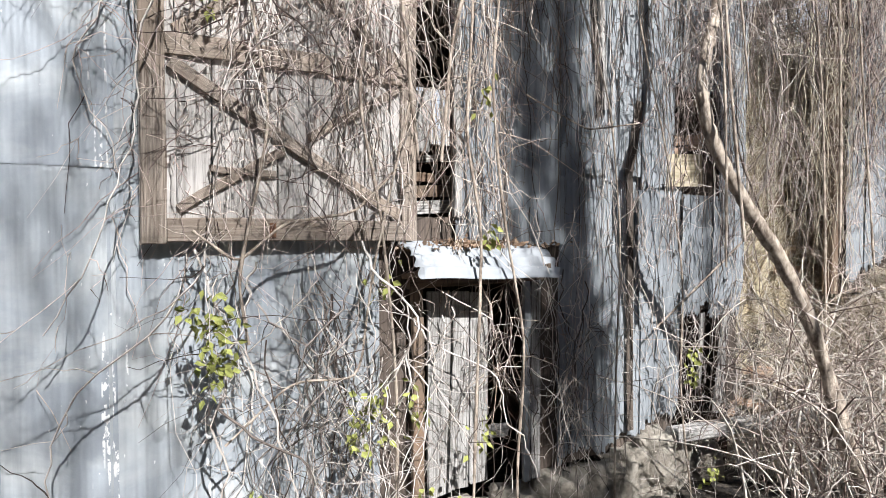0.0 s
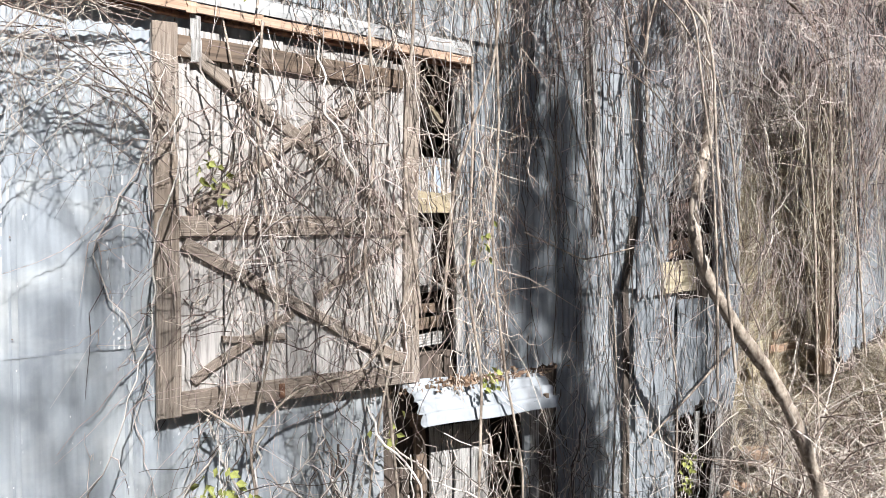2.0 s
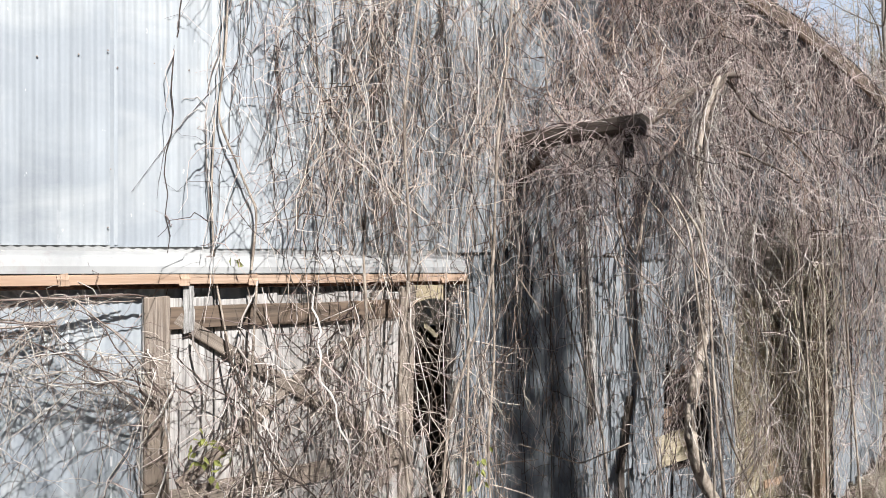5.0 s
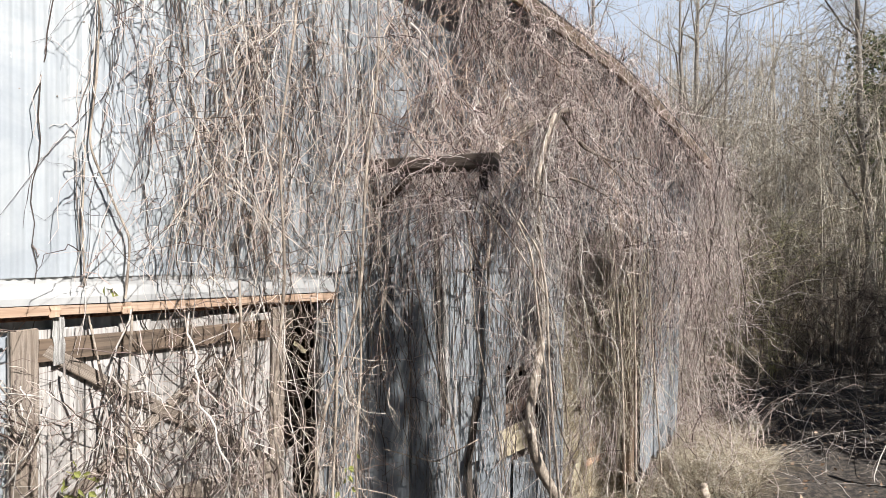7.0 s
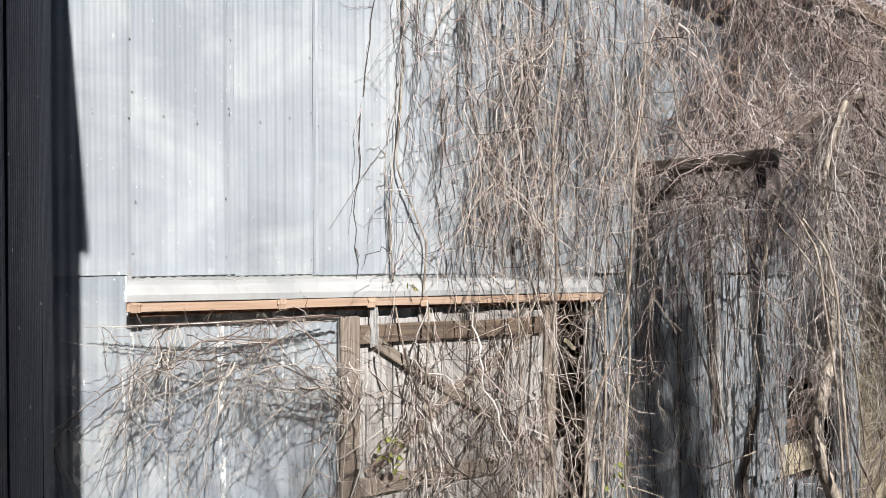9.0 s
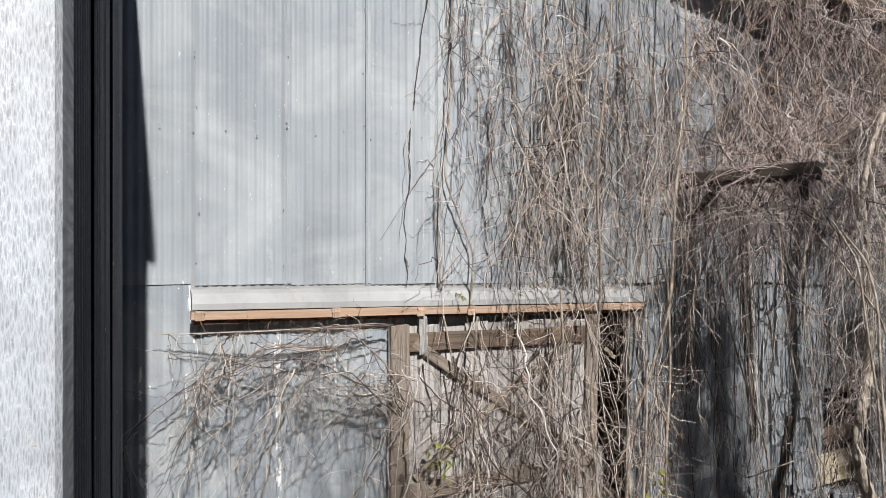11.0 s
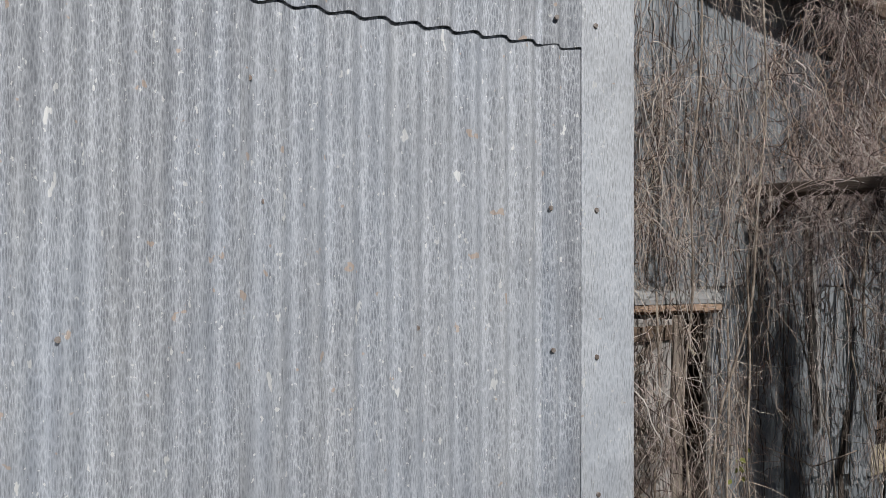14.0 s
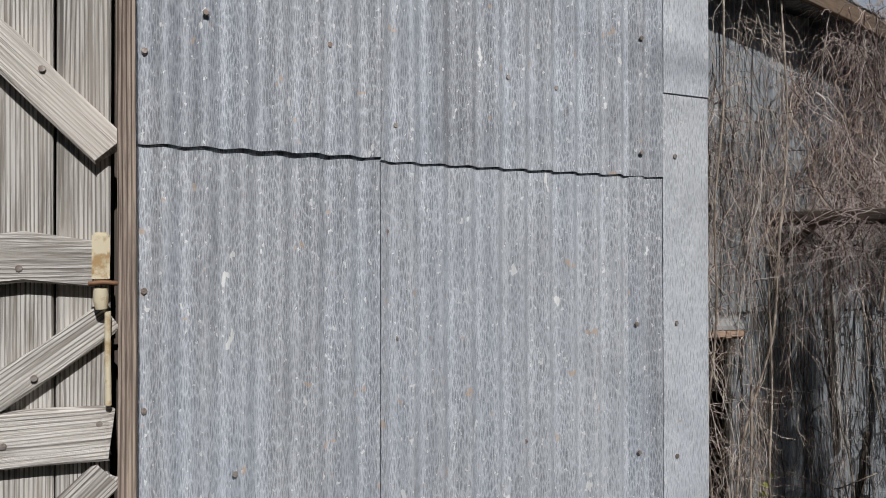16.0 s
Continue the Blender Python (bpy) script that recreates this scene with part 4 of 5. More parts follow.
ta = twigs(up[1][0], 950, (0.12, 0.5), **TW)
tb = [twigs(up[0][0], 130, (0.15, 0.5), **TW), twigs(up[2][0], 2500, (0.12, 0.55), **TF), twigs(up[3][0], 750, (0.15, 0.7), **TF), twigs(up[4][0], 1300, (0.15, 0.8), **TF)]
mass("vine_twigs", tb + [twigs(tb[1][0], 2600, (0.06, 0.26), **TS), twigs(tb[3][0], 1200, (0.06, 0.3), **TS), twigs(ta[0], 1500, (0.05, 0.25), **TS)], M_PINK, "thick tangle of fine pinkish bare vine twigs")
mass("tan_vine_twigs", [ta, twigs(ta[0], 1000, (0.06, 0.25), **TS)], M_TANTWIG, "matted tan twigs of the hanging vines")
# middle: over the door and the old sheets
mid = [hanging(36, (0.72, 2.6), (4.0, 5.05), (1.0, 2.6), (0.06, 0.30), wander=0.034, r=(0.003, 0.010)),
       hanging(16, (3.0, 3.4), (3.8, 5.2), (1.2, 3.6), (0.06, 0.30), wander=0.016, r=(0.0025, 0.0075)),
       hanging(66, (3.2, 7.1), (4.0, 5.9), (1.2, 4.2), (0.015, 0.12), wander=0.010, r=(0.002, 0.008)),
       hanging(30, (4.9, 7.1), (3.6, 5.9), (1.0, 3.0), (0.1, 1.1), wander=0.034, r=(0.003, 0.009)),
       hanging(48, (7.1, 9.8), (4.0, 5.9), (1.2, 3.4), (0.0, 0.5), wander=0.022, r=(0.003, 0.008))]
edge_v = hanging(26, (9.2, 10.8), (4.2, 6.2), (1.4, 3.4), (0.05, 0.5), wander=0.03, r=(0.003, 0.009))
mass("corner_vines", [edge_v, twigs(edge_v[0], 520, (0.12, 0.6), **TW)], M_PINK, "pinkish vines and twigs hanging over the far sheets")
mass("wall_vines", mid[:4], M_VINE, "bare tan vines hanging down door and wall")
mass("bay_vines", mid[4:] + [twigs(mid[4][0], 260, (0.15, 0.7), **TW)], M_STRAW, "straw-coloured vines hanging before the open bay")
tw = [twigs(mid[0][0], 520, (0.15, 0.6), **TW), twigs(mid[1][0], 210, (0.15, 0.6), **TW), twigs(mid[2][0], 420, (0.10, 0.4), **TW), twigs(mid[3][0], 300, (0.15, 0.6), **TW)]
mass("wall_twigs", [tw[0], tw[2], tw[3], twigs(tw[3][0], 700, (0.05, 0.2), **TS)], M_PINK, "fine bare twigs of the wall vines")
mass("door_twigs", [tw[1], twigs(tw[1][0], 320, (0.05, 0.22), **TS), twigs(tw[0][0], 800, (0.05, 0.22), **TS)], M_TANTWIG, "tan twigs tangled over the plank door")
# below the door
low = [hanging(42, (0.95, 2.85), (1.5, 2.5), (0.9, 2.1), (0.08, 0.55), wander=0.045, r=(0.004, 0.012), n=22),
       hanging(60, (3.6, 6.9), (1.3, 2.8), (0.9, 2.4), (0.03, 0.35), wander=0.022, r=(0.003, 0.007)),
       hanging(9, (2.85, 3.6), (1.6, 2.4), (0.9, 2.1), (0.08, 0.35), wander=0.03, r=(0.003, 0.008))]
mass("lower_vines", low, M_VINE, "tangled bare vines in front of the lower wall")
mass("lower_twigs", [twigs(low[0][0], 520, (0.12, 0.6), r=(0.002, 0.005), curl=1.1, n=8), twigs(low[1][0], 480, (0.12, 0.5), **TW)], M_VINE, "fine looping twigs of the lower vines")
# dark old stems close to the sheets, also added to deepen shade behind pale ones
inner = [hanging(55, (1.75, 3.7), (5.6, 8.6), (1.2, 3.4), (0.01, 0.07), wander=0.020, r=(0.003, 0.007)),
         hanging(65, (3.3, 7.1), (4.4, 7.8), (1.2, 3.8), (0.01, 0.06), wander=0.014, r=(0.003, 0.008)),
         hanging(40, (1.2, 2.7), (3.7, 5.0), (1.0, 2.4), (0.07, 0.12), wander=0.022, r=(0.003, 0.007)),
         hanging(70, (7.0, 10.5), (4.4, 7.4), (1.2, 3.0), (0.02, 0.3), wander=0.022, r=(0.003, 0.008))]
mass("inner_vines", inner + [twigs(inner[0][0], 200, (0.08, 0.35), **TW), twigs(inner[1][0], 350, (0.08, 0.35), **TW), twigs(inner[3][0], 500, (0.1, 0.4), **TW)], M_DARKTWIG, "blackish old vine stems, also deepening the shade close to the metal sheets")
gable = hanging(50, (3.6, 8.4), (7.0, 8.1), (0.6, 1.7), (0.05, 0.42), wander=0.034, r=(0.003, 0.008))
mass("gable_twigs", [gable, twigs(gable[0], 800, (0.1, 0.5), **TW)], M_BROWNTWIG, "brown vine twigs matted under the roof edge")
# vines slung over the hoist beam
f = np.linspace(0, 1, 12)
sling = np.zeros((26, 12, 3))
along = RNG.uniform(0.05, 1.0, 26)
sling[:, :, 0] = (3.70 + 0.11 * along)[:, None] + smooth_walk(26, 12, 0.018)
sling[:, :, 1] = (4.46 - 1.36 * along)[:, None] + smooth_walk(26, 12, 0.022)
sling[:, :, 2] = 6.24 - RNG.uniform(0.15, 0.9, 26)[:, None] * f[None, :] ** 1.3
slung = twigs(sling, 420, (0.10, 0.5), r=(0.002, 0.0055), curl=1.0, n=7, down=0.2, flat=1.0)
mass("beam_vines", [(sling, RNG.uniform(0.003, 0.009, 26)[:, None] * (1 - 0.5 * f)[None, :]), slung, twigs(slung[0], 500, (0.06, 0.25), **TS)], M_PINK, "pinkish vines and twigs slung over the hoist beam")
# bough of dead vine under the rail, left of the door
arm = []
for a, b, r in [((0.74, 4.98), (-0.6, 4.92), 0.007), ((0.72, 4.35), (0.10, 4.93), 0.010), ((0.70, 4.3), (-0.3, 4.75), 0.009), ((0.20, 4.80), (-0.85, 4.62), 0.009), ((-0.45, 4.95), (-0.80, 4.30), 0.006),
                ((0.3, 4.92), (-0.55, 4.20), 0.006), ((0.72, 4.7), (0.45, 3.85), 0.006), ((-0.1, 4.72), (-0.62, 4.05), 0.008), ((0.72, 4.55), (-0.1, 4.55), 0.006), ((-0.4, 4.7), (-0.95, 4.45), 0.006), ((0.5, 4.95), (-0.75, 4.90), 0.006)]:
    for _ in range(4):
        f = np.linspace(0, 1, 18)
        p = np.zeros((1, 18, 3))
        e = RNG.normal(0, 0.09, 4)
        p[0, :, 0] = a[0] + e[0] * 0.4 + (b[0] - a[0] + e[1]) * f + smooth_walk(1, 18, 0.012)[0]
        p[0, :, 2] = a[1] + e[0] * 0.3 + (b[1] - a[1] + e[2]) * f + 0.12 * np.sin(f * np.pi) + smooth_walk(1, 18, 0.014)[0]
        p[0, :, 1] = FY - 0.10 - abs(e[3]) * 1.6 - 0.10 * np.sin(f * np.pi)
        p[0, :, 2] = np.minimum(p[0, :, 2], 4.97)
        arm.append((p, np.linspace(r * (0.5 + 0.5 * RNG.random()), 0.0022, 18)[None, :]))
allarm = (np.concatenate([p for p, r in arm]), np.concatenate([r for p, r in arm]))
mass("rail_vines", [allarm], M_CANE, "dead vine boughs spreading under the rail")
mass("rail_twigs", [twigs(allarm[0], 520, (0.10, 0.36), r=(0.0016, 0.0034), down=0.7, curl=0.9, n=7), twigs(allarm[0], 40, (0.3, 0.8), r=(0.0013, 0.003), down=1.2, curl=0.5)], M_CANE, "thin dead twigs under the rail")


# tangle riding on the roof edge
K = 900
rx = RNG.uniform(4.0, 12.2, K)
rz = np.interp(rx, [p[0] for p in RAKE], [p[1] for p in RAKE])
seeds = np.stack([rx, np.where(RNG.random(K) < 0.25, FY - 0.62, FY - 0.34) + RNG.normal(0, 0.07, K), rz + RNG.uniform(-0.50, 0.34, K)], 1)
seeds = np.repeat(seeds[:, None, :], 2, 1)
edge_p = (seeds + RNG.normal(0, 0.02, seeds.shape), None)
mass("roof_edge_twigs", [twigs(edge_p[0], 3000, (0.15, 0.65), r=(0.002, 0.006), down=0.2, curl=0.9, n=7, flat=0.35)], M_PINK, "pinkish twigs matted along the roof edge")


def stem(name, pts, r0, r1, label, material=None, group="", sides=9, n=40, knots=0.06):
    """One thick vine or stem through a few points, with a knotty surface."""
    pts = np.array(pts, float)
    t = np.linspace(0, 1, len(pts))
    u = np.linspace(0, 1, n)
    P = np.stack([np.interp(u, t, pts[:, i]) for i in range(3)], 1)
    for _ in range(3):
        P[1:-1] = (P[:-2] + 2 * P[1:-1] + P[2:]) / 4
    R = np.linspace(r0, r1, n) * (1 + knots * np.sin(u * 37 + pts[0, 0] * 9) + RNG.normal(0, knots * 0.5, n))
    V, Q = tube_arrays(P[None], R[None], sides)
    V = V + RNG.normal(0, 1, V.shape) * np.repeat(R, sides)[:, None] * knots * 1.1
    ob = arrays(name, V, Q, material or M_TRUNK)
    tagged(ob, label, "vine", group)
    return P


TRUNK = stem("vine_trunk", [(5.62, 3.68, 6.85), (5.36, 3.66, 6.45), (5.22, 3.65, 6.0), (5.30, 3.65, 5.6), (5.32, 3.65, 5.2), (5.33, 3.64, 4.8), (5.27, 3.6, 4.5), (5.14, 3.57, 4.18), (4.95, 3.52, 3.82), (4.92, 3.50, 3.62), (5.04, 3.47, 3.25), (5.26, 3.42, 2.91), (5.57, 3.4, 2.58), (5.86, 3.38, 2.32), (6.18, 3.3, 1.86), (6.49, 3.2, 1.13), (6.62, 3.1, 0.55), (6.9, 3.05, 0.0), (7.0, 3.0, -0.4)], 0.022, 0.080,
     "thick pale knotty vine trunk climbing before the barn wall", n=130, knots=0.09, sides=12)
# thin vines wound round the trunk, with their twigs
wind = []
for i in range(9):
    u = np.linspace(0, 1, 60)
    core = np.stack([np.interp(0.02 + u * (0.34 + 0.015 * i), np.linspace(0, 1, len(TRUNK)), TRUNK[:, j]) for j in range(3)], 1)
    a = i * 0.9 + u * (2 + 0.7 * i) + smooth_walk(1, 60, 0.06)[0]
    rad = 0.06 + 0.05 * RNG.random() + smooth_walk(1, 60, 0.004)[0]
    core[:, 0] += rad * np.cos(a)
    core[:, 1] += rad * np.sin(a)
    wind.append((core[None], np.full((1, 60), RNG.uniform(0.003, 0.007))))
wound = (np.concatenate([p for p, r in wind]), np.concatenate([r for p, r in wind]))
mass("trunk_vines", [wound, twigs(wound[0], 420, (0.1, 0.5), r=(0.0018, 0.0045), curl=0.9, n=7, flat=1.0)], M_VINE, "thin pale vines and twigs wound round the thick trunk")
BIG = [
    ([(3.05, 4.2, 5.0), (3.02, 4.15, 4.2), (2.92, 4.1, 3.2), (3.0, 4.0, 2.5), (2.95, 4.0, 1.2), (2.9, 4.0, -0.3)], 0.013),
    ([(2.10, 4.15, 5.2), (2.15, 4.15, 4.2), (2.02, 4.1, 3.4), (2.2, 4.1, 2.6), (2.3, 4.05, 1.4), (2.25, 4.0, -0.3)], 0.012),
    ([(1.35, 4.2, 5.0), (1.3, 4.2, 4.1), (1.42, 4.1, 3.2), (1.2, 4.1, 2.2), (1.25, 4.05, 1.8)], 0.010),
    ([(0.95, 4.15, 2.5), (1.2, 4.1, 2.3), (1.5, 4.1, 2.55), (2.0, 4.1, 2.62), (2.3, 4.12, 2.9)], 0.011),
    ([(1.10, 4.05, 1.2), (1.5, 4.0, 1.55), (2.0, 4.05, 1.5), (2.1, 4.05, 2.2), (2.4, 4.05, 3.4)], 0.009),
    ([(3.2, 4.1, 5.5), (3.25, 4.1, 4.4), (3.12, 4.05, 3.6), (3.2, 4.0, 2.6), (3.4, 3.95, 1.6), (3.3, 3.95, 0.6), (3.35, 3.95, -0.3)], 0.012),
    ([(4.0, 4.3, 5.6), (4.2, 4.25, 4.6), (4.6, 4.2, 3.6), (4.75, 4.2, 2.4), (4.7, 4.2, 1.2), (4.7, 4.2, -0.3)], 0.010),
    ([(4.9, 4.3, 5.8), (5.0, 4.25, 4.5), (5.4, 4.2, 3.2), (5.6, 4.15, 2.0), (5.5, 4.1, 0.9), (5.6, 4.0, -0.3)], 0.010),
    ([(5.9, 4.2, 5.4), (6.2, 4.2, 4.8), (6.35, 4.2, 4.2), (6.4, 4.1, 3.3), (6.8, 4.0, 2.5)], 0.012),
    ([(4.6, 4.15, 5.2), (5.2, 4.1, 4.9), (5.9, 4.1, 4.15)], 0.009),
    ([(3.6, 4.2, 3.6), (4.2, 4.1, 3.35), (4.8, 4.05, 3.45)], 0.007),
    ([(5.35, 4.3, 1.5), (5.7, 4.2, 1.8), (6.4, 4.2, 2.2), (6.9, 4.2, 2.5)], 0.012),
    ([(2.6, 4.1, 8.4), (2.5, 4.0, 7.2), (2.3, 3.95, 6.2), (2.4, 4.0, 5.2), (2.35, 4.1, 4.2), (2.5, 4.1, 3.0)], 0.012),
    ([(3.4, 4.1, 8.3), (3.3, 3.95, 7.0), (3.1, 3.9, 6.0), (3.15, 4.0, 5.0), (2.8, 4.1, 4.0), (2.7, 4.1, 3.0)], 0.012),
    ([(1.25, 4.4, 8.0), (1.22, 4.4, 6.6), (1.15, 4.38, 6.1), (1.30, 4.38, 5.75), (1.42, 4.38, 5.5), (1.35, 4.3, 5.1)], 0.008),
    ([(1.14, 4.4, 6.1), (1.12, 4.4, 5.6), (1.13, 4.38, 5.1), (1.2, 4.3, 4.6)], 0.007),
    ([(6.2, 4.1, 6.6), (5.7, 4.0, 6.35), (5.2, 4.05, 6.1), (5.0, 4.1, 5.4), (5.1, 4.15, 4.6)], 0.014),
    ([(6.4, 4.0, 6.8), (7.2, 3.9, 6.5), (7.9, 3.9, 6.2), (8.2, 4.0, 5.4), (8.3, 4.0, 3.8), (8.35, 4.0, 2.2)], 0.018),
    ([(7.6, 4.1, 6.2), (7.7, 4.0, 5.0), (7.9, 4.0, 3.8), (7.8, 3.9, 2.4), (7.7, 3.8, 0.8)], 0.014),
    ([(8.8, 4.1, 6.4), (8.7, 4.0, 5.0), (8.9, 4.0, 3.8), (9.0, 3.9, 2.0)], 0.013),
    ([(5.0, 3.7, 5.7), (4.98, 3.45, 5.4), (4.90, 3.3, 5.0), (4.93, 3.3, 4.4), (4.96, 3.25, 3.6), (5.1, 3.2, 2.4)], 0.014),
    ([(4.85, 3.7, 5.8), (4.78, 3.4, 5.4), (4.74, 3.3, 4.8), (4.86, 3.28, 4.2), (4.9, 3.25, 3.3), (4.85, 3.2, 2.2)], 0.011),
    ([(4.6, 3.8, 5.8), (4.7, 3.5, 5.4), (4.95, 3.3, 4.9), (5.15, 3.3, 4.4), (5.3, 3.3, 3.6)], 0.009),
]
for i, (pts, r) in enumerate(BIG):
    stem("climbing_vine", pts, r * 0.8, r, "bare tan woody vine climbing the barn wall", group="woody vines on the facade", sides=6, n=36, knots=0.12)

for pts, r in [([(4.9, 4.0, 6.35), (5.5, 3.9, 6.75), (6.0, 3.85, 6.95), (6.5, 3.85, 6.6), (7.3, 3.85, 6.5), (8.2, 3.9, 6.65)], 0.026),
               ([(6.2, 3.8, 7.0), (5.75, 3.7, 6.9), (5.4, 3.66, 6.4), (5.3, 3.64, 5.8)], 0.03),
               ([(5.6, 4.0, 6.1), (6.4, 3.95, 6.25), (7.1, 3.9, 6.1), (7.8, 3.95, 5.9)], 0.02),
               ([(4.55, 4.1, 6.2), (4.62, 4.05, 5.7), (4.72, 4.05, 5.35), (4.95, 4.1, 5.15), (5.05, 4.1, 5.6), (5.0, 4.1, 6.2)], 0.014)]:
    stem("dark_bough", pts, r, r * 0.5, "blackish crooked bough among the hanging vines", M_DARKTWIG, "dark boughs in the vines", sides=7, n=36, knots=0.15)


# ---- canes and brush ----
def canes(K, x, y, height, lean=0.6, r=(0.004, 0.009), n=12, way=None, fan=None):
    """Canes standing on the ground in a rectangle, or in a fan: y as a share of x."""
    X, Y, H = RNG.uniform(*x, K), RNG.uniform(*y, K), RNG.uniform(*height, K)
    Y = Y if fan is None else X * RNG.uniform(*fan, K)
    f = np.linspace(0, 1, n)
    d = RNG.normal(0, lean, (K, 2)) if way is None else np.array(way)[None, :] + RNG.normal(0, lean, (K, 2))
    P = np.zeros((K, n, 3))
    P[:, :, 0] = X[:, None] + d[:, :1] * H[:, None] * (f ** 1.8)[None, :] + smooth_walk(K, n, 0.015)
    P[:, :, 1] = Y[:, None] + d[:, 1:] * H[:, None] * (f ** 1.8)[None, :] + smooth_walk(K, n, 0.015)
    P[:, :, 2] = ground_z(X, Y)[:, None] - 0.03 + H[:, None] * (f - 0.35 * f ** 3)[None, :] * 1.2
    return P, RNG.uniform(*r, K)[:, None] * (1 - 0.7 * f)[None, :]


near = canes(120, (6.7, 8.8), (3.0, 4.2), (1.0, 3.0), 0.45, r=(0.006, 0.014))
mass("bramble_thicket", [near, twigs(near[0], 1150, (0.2, 0.9), r=(0.003, 0.0075), down=0.1, flat=1.0)], M_CANE, "thicket of bare arching pinkish canes beside the barn", "brush")
low_b = canes(95, (5.5, 7.8), (2.3, 3.4), (0.8, 2.3), 0.55, r=(0.007, 0.019))
mass("low_thicket", [low_b, twigs(low_b[0], 480, (0.2, 0.8), r=(0.003, 0.008), down=0.1, flat=1.0)], M_CANE, "thicket of pale canes at the foot of the wall", "brush")
side_b = canes(120, (8.8, 12.6), (3.2, 6.0), (0.8, 2.4), 0.5)
mass("bank_brush", [side_b, twigs(side_b[0], 1700, (0.15, 0.7), r=(0.0025, 0.005), down=0.1, flat=1.0)], M_PINK, "bare pinkish brush on the bank", "brush")
tanb = canes(260, (9.5, 22.0), (7.2, 14.0), (1.6, 4.6), 0.35, r=(0.006, 0.016))
mass("hill_brush", [tanb, twigs(tanb[0], 6000, (0.3, 1.1), r=(0.004, 0.009), down=0.0, flat=1.0)], M_STRAW, "sunlit tan brush on the hillside", "brush")
darkb = canes(280, (17.0, 33.0), (-1.0, 9.0), (1.8, 5.0), 0.4, r=(0.006, 0.016))
mass("dark_brush", [darkb, twigs(darkb[0], 8000, (0.4, 1.3), r=(0.005, 0.011), down=0.0, flat=1.0)], M_DARKTWIG, "dark bare shrubs beyond the muddy ground", "brush")
sapl = canes(260, (12.5, 24.0), (6.0, 15.0), (3.0, 7.5), 0.22, r=(0.008, 0.02))
mass("sapling_thicket", [sapl, twigs(sapl[0], 9500, (0.4, 1.5), r=(0.004, 0.010), down=-0.1, flat=1.0)], M_TREE, "bare grey-brown saplings with fine twigs on the slope", "brush")
tall = canes(330, (22.0, 38.0), (0, 1), (5.0, 15.0), 0.2, r=(0.010, 0.028), fan=(0.12, 0.42))
mass("tall_thicket", [tall, twigs(tall[0], 10500, (0.5, 2.2), r=(0.005, 0.012), down=-0.2, flat=1.0)], M_FARTAN, "tall sunlit thicket of bare tan saplings", "brush")
shrub = canes(230, (11.5, 21.0), (0, 1), (1.5, 5.0), 0.45, r=(0.006, 0.014), fan=(0.37, 0.52))
mass("shrub_thicket", [shrub, twigs(shrub[0], 5500, (0.3, 1.2), r=(0.003, 0.008), down=-0.1, flat=1.0)], M_CANE, "bare pinkish shrubs at the wood's edge", "brush")
green = canes(60, (18.0, 26.0), (0, 1), (2.0, 6.0), 0.4, r=(0.006, 0.014), fan=(0.24, 0.40))
mass("olive_thicket", [green, twigs(green[0], 2600, (0.3, 1.2), r=(0.004, 0.010), down=-0.1, flat=1.0)], M_OLIVE, "olive-green twiggy shrubs among bare brush", "brush")
fall = canes(50, (9.8, 17.0), (-0.5, 5.5), (0.5, 1.6), 1.6, r=(0.004, 0.011))
mass("dead_stems", [fall, twigs(fall[0], 900, (0.15, 0.6), r=(0.002, 0.004), down=0.2, flat=1.0)], M_VINE, "pale dead stems strewn over the mud", "stems")
K = 34000
gx, gy = RNG.uniform(7.0, 14.0, K), RNG.uniform(3.6, 8.0, K)
keep = RNG.random(K) < np.clip(1.3 - (gx - 8) * 0.12, 0.25, 1)
gx, gy = gx[keep], gy[keep]
K = len(gx)
f = np.linspace(0, 1, 4)
K2 = 24000
gx = np.concatenate([gx, RNG.uniform(8.3, 11.6, K2), RNG.uniform(7.2, 10.4, 16000)])
gy = np.concatenate([gy, RNG.uniform(2.9, 5.8, K2), RNG.uniform(4.75, 6.2, 16000)])
K = len(gx)
L = RNG.uniform(0.10, 0.48, K)
d = RNG.normal(0, 0.6, (K, 2))
G = np.zeros((K, 4, 3))
G[:, :, 0] = gx[:, None] + d[:, :1] * L[:, None] * (f ** 1.5)[None, :]
G[:, :, 1] = gy[:, None] + d[:, 1:] * L[:, None] * (f ** 1.5)[None, :]
G[:, :, 2] = ground_z(gx, gy)[:, None] - 0.01 + L[:, None] * (f - 0.4 * f ** 3)[None, :]
mass("dry_grass", [(G, RNG.uniform(0.002, 0.006, K)[:, None] * (1 - 0.8 * f)[None, :])], M_STRAW, "pale dry grass on the bank", "grass")


